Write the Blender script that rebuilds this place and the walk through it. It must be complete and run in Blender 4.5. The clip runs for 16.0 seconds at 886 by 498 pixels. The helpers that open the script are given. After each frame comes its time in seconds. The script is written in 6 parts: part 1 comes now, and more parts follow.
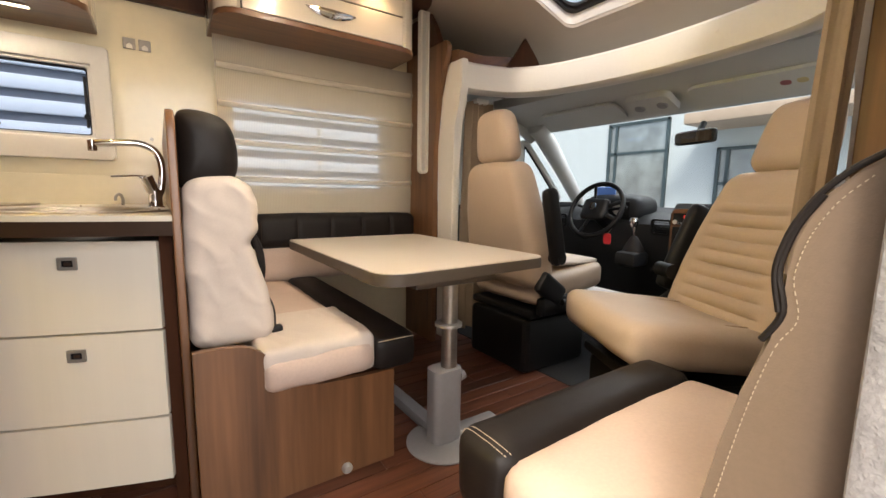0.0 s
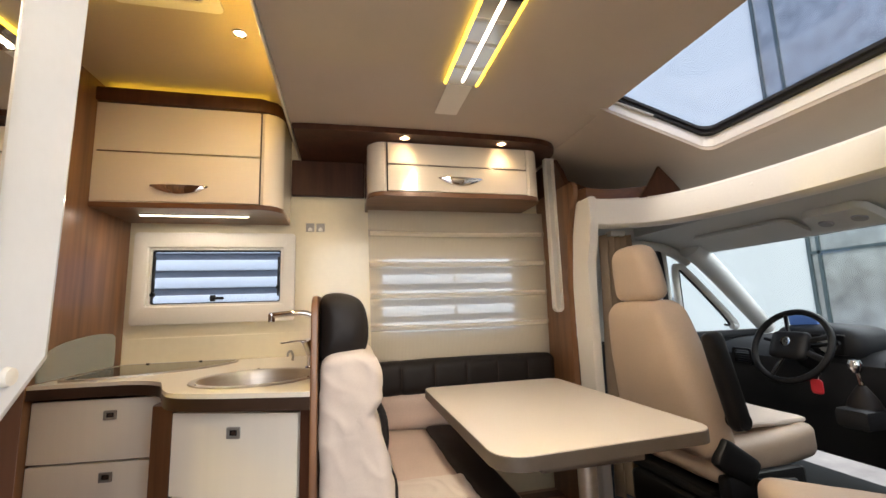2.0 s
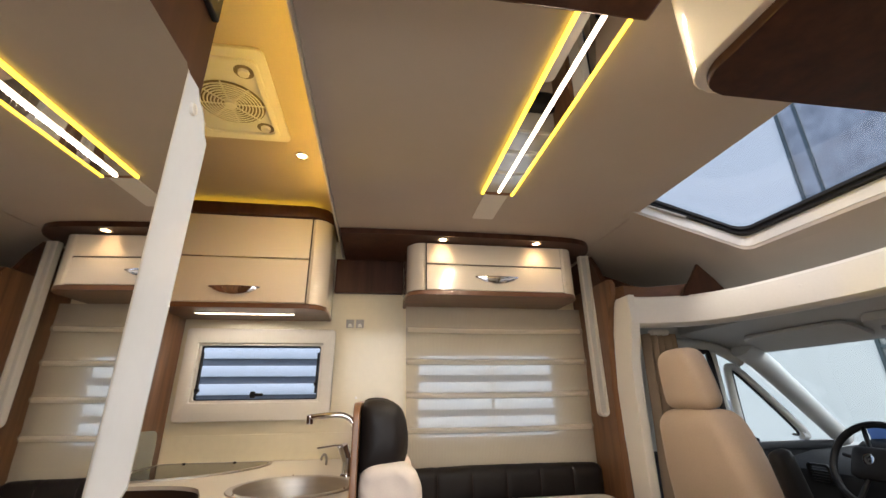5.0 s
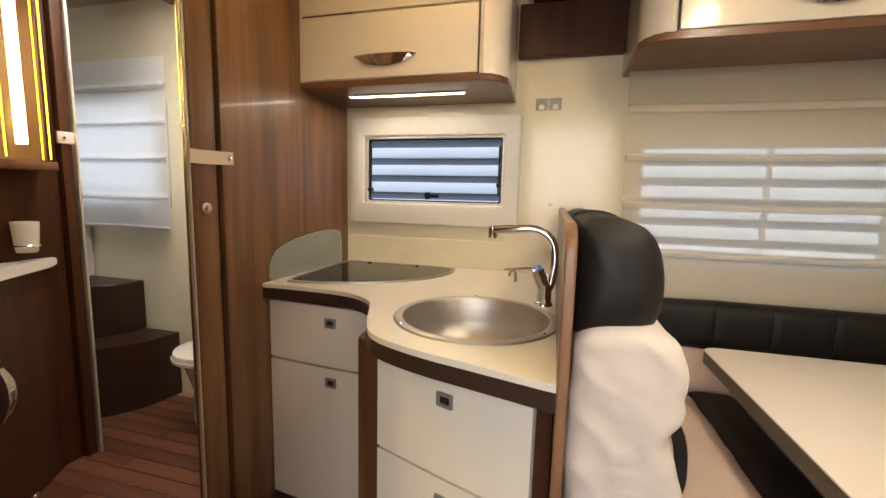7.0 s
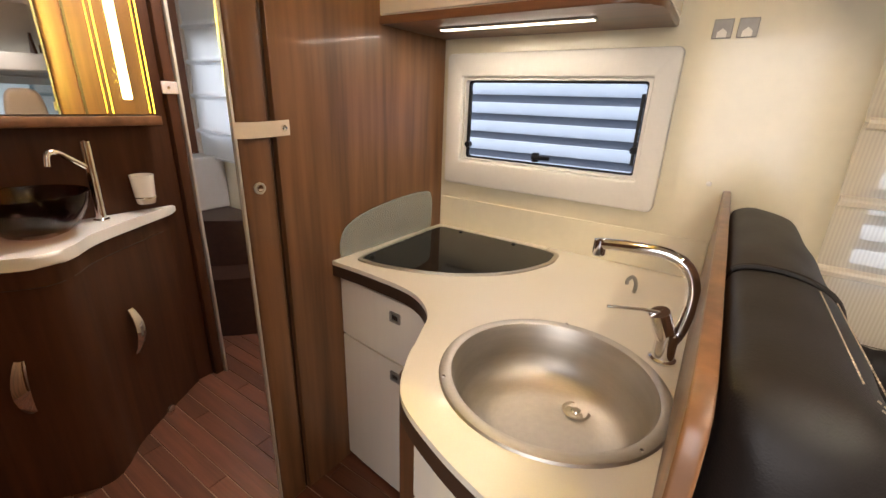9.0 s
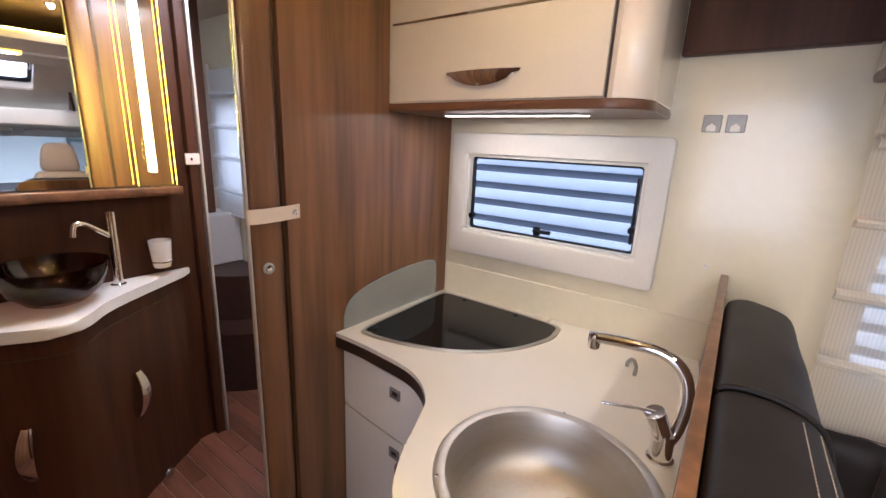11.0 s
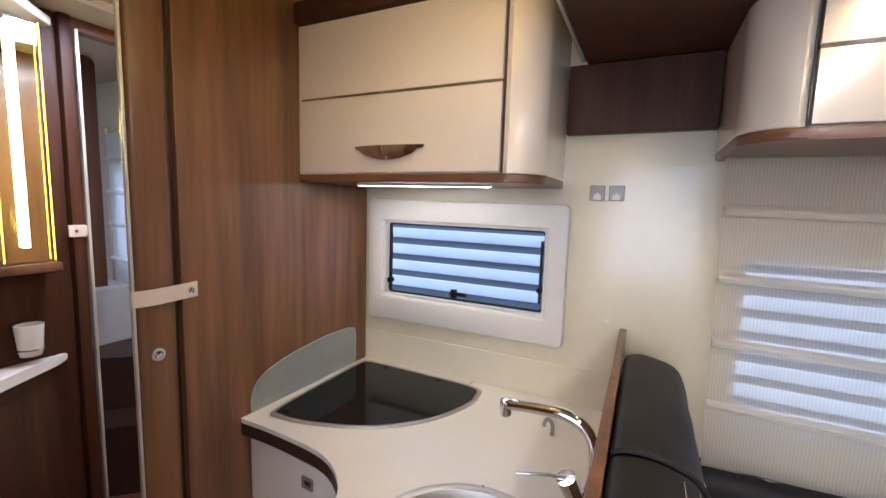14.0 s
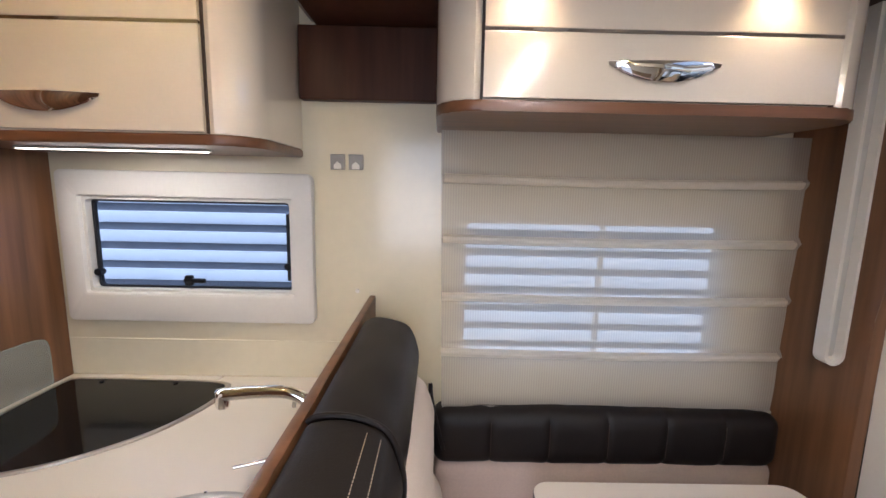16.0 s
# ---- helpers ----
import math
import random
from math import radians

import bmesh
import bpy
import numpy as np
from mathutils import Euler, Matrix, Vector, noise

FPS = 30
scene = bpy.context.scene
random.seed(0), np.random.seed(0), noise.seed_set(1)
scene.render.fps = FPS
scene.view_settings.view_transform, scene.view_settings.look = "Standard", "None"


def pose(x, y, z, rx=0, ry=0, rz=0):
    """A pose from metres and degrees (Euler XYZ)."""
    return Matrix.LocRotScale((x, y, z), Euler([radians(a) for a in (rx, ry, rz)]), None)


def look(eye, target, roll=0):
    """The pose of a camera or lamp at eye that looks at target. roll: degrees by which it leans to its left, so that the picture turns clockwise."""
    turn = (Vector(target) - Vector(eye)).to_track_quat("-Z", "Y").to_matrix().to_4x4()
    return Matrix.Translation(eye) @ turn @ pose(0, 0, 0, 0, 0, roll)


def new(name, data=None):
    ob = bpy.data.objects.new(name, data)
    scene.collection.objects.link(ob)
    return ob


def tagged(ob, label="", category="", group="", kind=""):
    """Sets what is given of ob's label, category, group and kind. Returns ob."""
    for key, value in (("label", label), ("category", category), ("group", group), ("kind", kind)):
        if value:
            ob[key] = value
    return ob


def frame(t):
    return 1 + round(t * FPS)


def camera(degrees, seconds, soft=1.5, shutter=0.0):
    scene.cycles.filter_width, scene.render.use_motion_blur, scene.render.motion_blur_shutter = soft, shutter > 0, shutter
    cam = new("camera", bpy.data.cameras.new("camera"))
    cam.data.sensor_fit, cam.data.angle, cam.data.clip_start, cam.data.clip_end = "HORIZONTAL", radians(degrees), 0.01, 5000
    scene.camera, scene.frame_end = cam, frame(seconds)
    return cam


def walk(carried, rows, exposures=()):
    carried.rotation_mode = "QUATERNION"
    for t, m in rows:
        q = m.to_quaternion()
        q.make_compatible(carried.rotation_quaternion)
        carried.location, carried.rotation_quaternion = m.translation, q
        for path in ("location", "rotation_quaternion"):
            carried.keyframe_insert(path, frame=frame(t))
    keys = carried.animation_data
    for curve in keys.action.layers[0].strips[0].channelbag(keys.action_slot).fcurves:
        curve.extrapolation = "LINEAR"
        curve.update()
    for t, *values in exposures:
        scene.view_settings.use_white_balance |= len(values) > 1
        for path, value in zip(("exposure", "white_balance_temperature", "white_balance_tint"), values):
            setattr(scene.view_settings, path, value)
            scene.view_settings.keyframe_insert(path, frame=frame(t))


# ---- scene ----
cam = camera(94.0, 16.0)
PATH = [
    (0, (-0.057, -0.221, 0.97), (1.06, 1.417, 0.709), 0.9),
    (0.5, (-0.055, -0.205, 0.962), (1.014, 1.467, 0.712), 0.3),
    (1, (-0.032, -0.192, 0.971), (0.907, 1.563, 0.773), -0.5),
    (1.5, (0.038, -0.195, 1.01), (0.729, 1.682, 1.001), -1.7),
    (2, (0.074, -0.249, 1.14), (0.533, 1.676, 1.428), -1.9),
    (2.5, (0.066, -0.303, 1.172), (0.384, 1.568, 1.802), -1.4),
    (3, (0.067, -0.329, 1.16), (0.335, 1.479, 1.972), -1.1),
    (3.2, (0.053, -0.314, 1.165), (0.337, 1.476, 2.01), -1.7),
    (5.3, (0.02, -0.309, 1.205), (0.323, 1.57, 1.819), -0.6),
    (5.5, (0.004, -0.276, 1.158), (0.307, 1.622, 1.711), -0.6),
    (6, (-0.03, -0.121, 1.104), (0.227, 1.837, 1.416), 1.3),
    (6.5, (-0.041, 0.216, 1.133), (-0.2, 2.209, 1.184), 2.6),
    (7, (-0.056, 0.392, 1.239), (-0.565, 2.31, 0.991), 1.4),
    (7.5, (-0.086, 0.544, 1.313), (-0.679, 2.39, 0.822), 2.4),
    (8, (-0.086, 0.64, 1.359), (-0.831, 2.392, 0.745), 3.7),
    (8.2, (-0.071, 0.711, 1.374), (-0.941, 2.387, 0.717), 3.1),
    (10.3, (-0.041, 0.82, 1.535), (-1.14, 2.362, 0.891), 2.0),
    (10.5, (-0.036, 0.815, 1.549), (-1.14, 2.369, 0.945), 2.2),
    (11, (-0.034, 0.81, 1.563), (-1.147, 2.397, 1.072), 2.5),
    (11.5, (-0.032, 0.805, 1.583), (-1.147, 2.417, 1.185), 2.4),
    (12, (-0.025, 0.809, 1.595), (-1.136, 2.44, 1.272), 2.2),
    (12.5, (-0.022, 0.815, 1.605), (-1.108, 2.472, 1.334), 2.1),
    (13, (-0.014, 0.826, 1.608), (-1.056, 2.516, 1.36), 2.0),
    (13.5, (-0.003, 0.837, 1.612), (-0.973, 2.57, 1.378), 1.8),
    (14, (0.015, 0.843, 1.611), (-0.852, 2.631, 1.386), 1.7),
    (14.5, (0.061, 0.868, 1.616), (-0.673, 2.714, 1.385), 1.5),
    (15, (0.101, 0.904, 1.604), (-0.464, 2.808, 1.367), 1.3),
    (15.5, (0.145, 0.926, 1.609), (-0.162, 2.884, 1.339), 1.0),
    (16, (0.204, 0.937, 1.581), (0.224, 2.915, 1.286), 1.2),
]
walk(cam, [(t, look(eye, target, roll)) for t, eye, target, roll in PATH],
     [(0.0, 0.87, 7050, 13), (1.5, 0.94, 6900, 12), (3.0, 0.58, 6600, 12), (6.5, 0.70, 6850, 12), (8.0, 0.90, 7150, 11), (10.5, 0.88, 5750, 19), (13.0, 0.78, 5500, 18), (15.0, 0.73, 5250, 16), (16.0, 0.68, 5550, 16)])

# ---- world, sun and large lights ----
world = bpy.data.worlds.new("overcast_sky")
scene.world = world
world.use_nodes = True
_n = world.node_tree.nodes
_sky = _n.new("ShaderNodeTexSky")
_sky.sky_type, _sky.sun_disc = "NISHITA", False
_sky.sun_elevation, _sky.sun_rotation = radians(44), radians(230)
_sky.dust_density = 3.0
_n["Background"].inputs["Strength"].default_value = 0.15
world.node_tree.links.new(_sky.outputs[0], _n["Background"].inputs["Color"])
sun = new("sun", bpy.data.lights.new("sun", "SUN"))
sun.data.energy, sun.data.angle, sun.data.color = 1.5, radians(14), (1.0, 0.97, 0.93)
sun.matrix_world = look((-7, -6, 9), (0, 0, 0))


def area_lamp(name, m, sx, sy, watts, color, spread=180):
    lamp = new(name, bpy.data.lights.new(name, "AREA"))
    lamp.data.shape, lamp.data.size, lamp.data.size_y = "RECTANGLE", sx, sy
    lamp.data.energy, lamp.data.color, lamp.data.spread = watts, color, radians(spread)
    lamp.matrix_world = m
    return lamp


WARM, AMBER, LEDW = (1.0, 0.72, 0.42), (1.0, 0.62, 0.10), (1.0, 0.90, 0.74)
# ceiling strip, kitchen cove, strip under the kitchen locker, vanity strip
area_lamp("strip_light_lamp", look((0.555, 0.84, 2.082), (0.555, 0.84, 0)), 0.011, 0.94, 9.0, LEDW)
area_lamp("cove_lamp", look((-0.20, 0.95, 2.145), (-0.6, 0.95, 2.30)), 1.7, 0.012, 2.0, AMBER)
area_lamp("locker_strip_lamp", look((-0.69, 2.1, 1.66), (-0.69, 2.1, 0)), 0.50, 0.018, 1.2, LEDW)
area_lamp("vanity_strip_lamp", look((-1.955, 1.51, 1.75), (-1.0, 1.45, 1.60)), 0.02, 0.60, 6.0, (1.0, 0.76, 0.10), 130)
# daylight that comes in at the entrance door
area_lamp("door_daylight", look((0.35, -2.2, 1.75), (0.0, 2, 0.35)), 2.4, 2.4, 58.0, (0.95, 0.97, 1.0))
# added unseen lamp above the windscreen, strengthens the sky's light in the cab
area_lamp("windscreen_sky_fill", look((3.35, 1.1, 2.1), (2.1, 1.1, 0.9)), 2.0, 0.7, 26.0, (0.88, 0.95, 1.0))
area_lamp("rear_window_daylight", look((-2.6, 2.40, 1.45), (-2.6, 0, 1.2)), 0.68, 0.56, 1.3, (0.86, 0.92, 1.0))
# added fill lamp that brightens the bedroom, set against the closed south wall
area_lamp("rear_south_fill", look((-3.1, -0.155 + 0.03, 1.45), (-3.1, 2, 1.3)), 0.80, 0.55, 3.8, (0.90, 0.94, 1.0))
area_lamp("bath_hatch_daylight", look((-1.62, 1.75, 2.275), (-1.62, 1.75, 0)), 0.36, 0.36, 11.0, (0.95, 0.97, 1.0))


# ---- materials ----
def material(name, color, rough=0.5, metal=0.0, grain=None, amount=0.25, bump=0.0, bump_scale=200.0, coat=0.0, stretch=(1, 1, 1), mottled=3.0):
    m = bpy.data.materials.new(name)
    m.use_nodes = True
    nt, b = m.node_tree, m.node_tree.nodes["Principled BSDF"]
    b.inputs["Roughness"].default_value, b.inputs["Metallic"].default_value = rough, metal
    b.inputs["Coat Weight"].default_value, b.inputs["Coat Roughness"].default_value = coat, 0.06
    tc = nt.nodes.new("ShaderNodeTexCoord")
    mp = nt.nodes.new("ShaderNodeMapping")
    mp.inputs["Scale"].default_value = stretch
    nt.links.new(tc.outputs["Object"], mp.inputs["Vector"])
    fine, big = nt.nodes.new("ShaderNodeTexNoise"), nt.nodes.new("ShaderNodeTexNoise")
    fine.inputs["Scale"].default_value, fine.inputs["Detail"].default_value = grain or 40.0, 6
    big.inputs["Scale"].default_value, big.inputs["Detail"].default_value = mottled, 3
    nt.links.new(mp.outputs[0], fine.inputs["Vector"]), nt.links.new(mp.outputs[0], big.inputs["Vector"])
    add = nt.nodes.new("ShaderNodeMath")
    add.operation = "MULTIPLY_ADD"
    add.inputs[1].default_value = 0.6
    nt.links.new(fine.outputs[0], add.inputs[0]), nt.links.new(big.outputs[0], add.inputs[2])
    ramp = nt.nodes.new("ShaderNodeMapRange")
    ramp.inputs["From Min"].default_value, ramp.inputs["From Max"].default_value = 0.45, 1.15
    ramp.inputs["To Min"].default_value, ramp.inputs["To Max"].default_value = 1 - amount, 1 + amount
    nt.links.new(add.outputs[0], ramp.inputs["Value"])
    mul = nt.nodes.new("ShaderNodeVectorMath")
    mul.operation = "MULTIPLY"
    mul.inputs[0].default_value = color
    nt.links.new(ramp.outputs[0], mul.inputs[1]), nt.links.new(mul.outputs[0], b.inputs["Base Color"])
    if bump:
        bn, bm_ = nt.nodes.new("ShaderNodeTexNoise"), nt.nodes.new("ShaderNodeBump")
        bn.inputs["Scale"].default_value, bn.inputs["Detail"].default_value = bump_scale, 3
        bm_.inputs["Strength"].default_value, bm_.inputs["Distance"].default_value = bump, 0.002
        nt.links.new(mp.outputs[0], bn.inputs["Vector"]), nt.links.new(bn.outputs[0], bm_.inputs["Height"])
        nt.links.new(bm_.outputs[0], b.inputs["Normal"])
    return m


def glowing(name, color, strength):
    m = bpy.data.materials.new(name)
    m.use_nodes = True
    b = m.node_tree.nodes["Principled BSDF"]
    b.inputs["Base Color"].default_value = (*color, 1)
    b.inputs["Emission Color"].default_value, b.inputs["Emission Strength"].default_value = (*color, 1), strength
    return m


def clear(name, color=(1, 1, 1), rough=0.0, mix=0.0, ior=1.45):
    """Thin glass: lets light straight through and mirrors a little."""
    m = bpy.data.materials.new(name)
    m.use_nodes = True
    nt = m.node_tree
    nt.nodes.clear()
    out, tr, gl, mx, fr = [nt.nodes.new("ShaderNode" + k) for k in ("OutputMaterial", "BsdfTransparent", "BsdfGlossy", "MixShader", "LayerWeight")]
    pw = nt.nodes.new("ShaderNodeMath")
    pw.operation = "MULTIPLY_ADD"
    cube = nt.nodes.new("ShaderNodeMath")
    cube.operation = "POWER"
    cube.inputs[1].default_value = 4.0
    pw.inputs[1].default_value, pw.inputs[2].default_value = 0.55, 0.02 * (ior / 1.45) ** 6
    tr.inputs[0].default_value = (*color, 1)
    gl.inputs["Roughness"].default_value = rough
    nt.links.new(fr.outputs["Facing"], cube.inputs[0]), nt.links.new(cube.outputs[0], pw.inputs[0])
    nt.links.new(pw.outputs[0], mx.inputs[0]), nt.links.new(tr.outputs[0], mx.inputs[1]), nt.links.new(gl.outputs[0], mx.inputs[2])
    last = mx
    if mix:
        df, last = nt.nodes.new("ShaderNodeBsdfDiffuse"), nt.nodes.new("ShaderNodeMixShader")
        df.inputs[0].default_value, last.inputs[0].default_value = (*[0.8 * c for c in color], 1), mix
        nt.links.new(mx.outputs[0], last.inputs[1]), nt.links.new(df.outputs[0], last.inputs[2])
    nt.links.new(last.outputs[0], out.inputs[0])
    return m


def sheer(name, color, see, rib=0.0):
    """Woven blind cloth: part of the light goes straight through the weave, part is spread; fine upright ribs."""
    m = bpy.data.materials.new(name)
    m.use_nodes = True
    nt = m.node_tree
    nt.nodes.clear()
    out, tr, df, tl, m1, m2, tc, wv, mr = [nt.nodes.new("ShaderNode" + k) for k in
        ("OutputMaterial", "BsdfTransparent", "BsdfDiffuse", "BsdfTranslucent", "MixShader", "MixShader", "TexCoord", "TexWave", "MapRange")]
    df.inputs[0].default_value = (*color, 1)
    tl.inputs[0].default_value = (*color, 1)
    m1.inputs[0].default_value = 0.45
    wv.inputs["Scale"].default_value, wv.inputs["Distortion"].default_value = 38.0, 0.6
    wv.inputs["Detail"].default_value = 1
    mr.inputs["To Min"].default_value, mr.inputs["To Max"].default_value = see - rib, see + rib
    nt.links.new(tc.outputs["Object"], wv.inputs["Vector"]), nt.links.new(wv.outputs["Fac"], mr.inputs["Value"])
    nt.links.new(df.outputs[0], m1.inputs[1]), nt.links.new(tl.outputs[0], m1.inputs[2])
    nt.links.new(mr.outputs[0], m2.inputs[0]), nt.links.new(m1.outputs[0], m2.inputs[1]), nt.links.new(tr.outputs[0], m2.inputs[2])
    nt.links.new(m2.outputs[0], out.inputs[0])
    return m


WOOD = material("walnut_upright", (0.160, 0.074, 0.033), 0.36, grain=8, amount=0.55, bump=0.03, bump_scale=40, stretch=(6, 6, 0.35), mottled=2.6, coat=0.15)
WOODX = material("walnut_lengthwise", (0.150, 0.066, 0.030), 0.35, grain=8, amount=0.48, bump=0.03, bump_scale=40, stretch=(0.35, 6, 6), mottled=2.6, coat=0.15)
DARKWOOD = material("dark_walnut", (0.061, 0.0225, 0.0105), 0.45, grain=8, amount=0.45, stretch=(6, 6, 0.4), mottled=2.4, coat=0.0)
LACQUER = material("gloss_cream_lacquer", (0.78, 0.69, 0.56), 0.16, grain=160, amount=0.03, coat=0.7)
DRAWER = material("cream_pinstripe_laminate", (0.84, 0.775, 0.65), 0.42, grain=60, amount=0.022, stretch=(9, 9, 0.15), bump=0.012, bump_scale=90)
WORKTOP = material("off_white_worktop", (0.76, 0.71, 0.61), 0.28, grain=300, amount=0.05, coat=0.2)
EDGE = material("dark_brown_edging", (0.040, 0.022, 0.014), 0.4, grain=30, amount=0.2)
WALL = material("cream_wall_panel", (0.74, 0.67, 0.49), 0.22, grain=30, amount=0.05, coat=0.35)
REARWALL = material("pale_wall_panel", (0.53, 0.51, 0.49), 0.5, grain=30, amount=0.05)
CEIL = material("beige_ceiling_felt", (0.47, 0.40, 0.33), 0.85, grain=300, amount=0.06, bump=0.06, bump_scale=500)
WHITE = material("white_moulded_plastic", (0.74, 0.70, 0.63), 0.42, grain=80, amount=0.04, bump=0.03, bump_scale=350)
TRIM = material("aluminium_profile", (0.62, 0.60, 0.56), 0.38, metal=0.6, grain=40, amount=0.06)
CHROME = material("chrome", (0.82, 0.81, 0.80), 0.06, metal=1.0, grain=30, amount=0.04)
STEEL = material("brushed_steel", (0.54, 0.50, 0.44), 0.46, metal=1.0, grain=60, amount=0.10, stretch=(1, 1, 14), bump=0.02, bump_scale=120)
LEATHER = material("dark_brown_leather", (0.013, 0.0098, 0.0085), 0.50, grain=120, amount=0.2, bump=0.25, bump_scale=420)
BEIGE = material("beige_leather", (0.50, 0.385, 0.285), 0.52, grain=150, amount=0.08, bump=0.22, bump_scale=420)
COVER = material("pale_cotton_cover", (0.66, 0.57, 0.49), 0.9, grain=220, amount=0.07, bump=0.15, bump_scale=600)
SEATCLOTH = material("sand_microfibre", (0.60, 0.46, 0.375), 0.85, grain=120, amount=0.10, bump=0.1, bump_scale=500)
THREAD = material("cream_thread", (0.50, 0.41, 0.30), 0.8)
TABLETOP = material("cream_tabletop", (0.80, 0.72, 0.62), 0.28, grain=200, amount=0.03, coat=0.2)
TABLEEDGE = material("greige_edging", (0.11, 0.088, 0.068), 0.45, grain=60, amount=0.12)
GREY = material("grey_painted_metal", (0.30, 0.30, 0.31), 0.42, grain=50, amount=0.07)
BLACK = material("black_plastic", (0.009, 0.009, 0.010), 0.45, grain=120, amount=0.3, bump=0.08, bump_scale=500)
DASH = material("charcoal_dashboard", (0.018, 0.019, 0.021), 0.55, grain=160, amount=0.25, bump=0.15, bump_scale=500)
RUBBER = material("black_rubber", (0.010, 0.010, 0.011), 0.7, grain=60, amount=0.3)
HEADLINER = material("grey_headliner", (0.58, 0.59, 0.57), 0.8, grain=200, amount=0.06)
CURTAIN = material("taupe_curtain", (0.29, 0.215, 0.15), 0.9, grain=150, amount=0.12)
FELT = material("grey_felt", (0.36, 0.35, 0.34), 0.98, grain=140, amount=0.5, bump=0.9, bump_scale=260)
DOORWHITE = material("white_door_frame", (0.72, 0.73, 0.76), 0.4, grain=60, amount=0.03)
GLOSSWHITE = material("cool_white_padded_edge", (0.76, 0.78, 0.81), 0.22, grain=60, amount=0.03, coat=0.4)
UPPERCEIL = material("cream_upper_ceiling", (0.50, 0.41, 0.29), 0.55, grain=120, amount=0.05)
# darker beige that paints the shade in the roof vent's recesses
VENTSHADE = material("beige_vent_shade", (0.20, 0.16, 0.10), 0.7, grain=90, amount=0.2)
CERAMIC = material("white_ceramic", (0.78, 0.74, 0.68), 0.15, grain=30, amount=0.02, coat=0.5)
STEPWOOD = material("dark_step_board", (0.038, 0.016, 0.010), 0.4, grain=10, amount=0.3, stretch=(10, 1, 10))
RED = material("red_plastic_tag", (0.55, 0.02, 0.03), 0.4)
FADEDRED = material("faded_red_label", (0.30, 0.09, 0.10), 0.6)
FADEDYELLOW = material("faded_yellow_label", (0.50, 0.42, 0.22), 0.6)
YELLOW = material("yellow_plastic", (0.75, 0.52, 0.03), 0.5)
SWITCH = material("grey_switch_plate", (0.30, 0.28, 0.25), 0.35, metal=0.3)
HOB = material("black_hob_glass", (0.008, 0.008, 0.008), 0.07, grain=30, amount=0.2, coat=0.0)
for _m, _v in ((HOB, 0.30), (LEATHER, 0.28), (DARKWOOD, 0.25), (BLACK, 0.25), (DASH, 0.28)):
    _m.node_tree.nodes["Principled BSDF"].inputs["Specular IOR Level"].default_value = _v
TAUPE = material("taupe_leather", (0.215, 0.158, 0.112), 0.50, grain=150, amount=0.10, bump=0.22, bump_scale=420)
MIRROR = material("silvered_mirror", (0.86, 0.85, 0.83), 0.015, metal=1.0, amount=0.005)
FROST = clear("frosted_glass", (0.92, 0.96, 0.92), 0.25, 0.20, ior=1.5)
GLASS = clear("window_glass", (0.93, 0.96, 0.98))
BLUEGLASS = clear("tinted_acrylic", (0.80, 0.86, 0.95))
ROOFGLASS = clear("roof_acrylic", (0.82, 0.86, 0.96))
SMOKE = clear("smoked_glass", (0.40, 0.28, 0.23), 0.02, ior=1.6)
ACRYLIC = clear("clear_acrylic", (0.97, 0.98, 0.95), 0.05, ior=1.3)
BLIND = sheer("woven_blind_cloth", (0.80, 0.74, 0.64), 0.46, 0.04)
BLINDFOLD = sheer("doubled_blind_cloth", (0.80, 0.74, 0.64), 0.10, 0.03)
BLINDREAR = sheer("pale_blind_cloth", (0.78, 0.78, 0.79), 0.10, 0.03)
LEDGLOW = glowing("led_diffuser", (1.0, 0.88, 0.70), 5.0)
AMBERGLOW = glowing("amber_led_edge", (1.0, 0.68, 0.05), 3.0)
SPOTGLOW = glowing("spot_lens", (1.0, 0.62, 0.30), 16.0)
SCREEN = glowing("lit_screen", (0.10, 0.22, 0.60), 0.12)
REDLED = glowing("red_lit_display", (0.8, 0.05, 0.04), 0.35)
FLOORM = material("dark_mahogany_plank", (0.125, 0.046, 0.026), 0.32, grain=8, amount=0.45, stretch=(0.8, 16, 16), mottled=1.5, coat=0.15)
JOINT = material("pale_floor_joint", (0.36, 0.24, 0.17), 0.5, grain=60, amount=0.2)
# ground colour chosen pale as a reflector that brightens the cab headliner
BOUNCEGROUND = material("pale_bounce_ground", (0.34, 0.34, 0.335), 0.9, grain=120, amount=0.3, bump=0.4, bump_scale=300)
SCREENW = material("pale_louvre_paint", (0.66, 0.72, 0.77), 0.6, grain=12, amount=0.05)
RENDERW = material("white_render", (0.50, 0.58, 0.60), 0.8, grain=12, amount=0.04)
BAND = material("blue_grey_louvre", (0.15, 0.17, 0.20), 0.6, grain=8, amount=0.12)
BGLASS = material("dark_facade_glass", (0.30, 0.34, 0.35), 0.12, metal=0.4, grain=2, amount=0.35, coat=0.4)
MULLION = material("teal_grey_mullion", (0.045, 0.072, 0.080), 0.5)
TAN = material("tan_soffit", (0.42, 0.34, 0.26), 0.7, grain=20, amount=0.1)

# ---- mesh helpers ----
PLACE = {}


def thing(name, base, label="", category="", group="", kind="", turn=0.0):
    ob = new(name)
    ob.empty_display_size = 0.05
    ob.matrix_world = pose(*base, 0, 0, turn)
    PLACE[ob.name] = pose(*base, 0, 0, turn)
    return tagged(ob, label, category, group, kind)


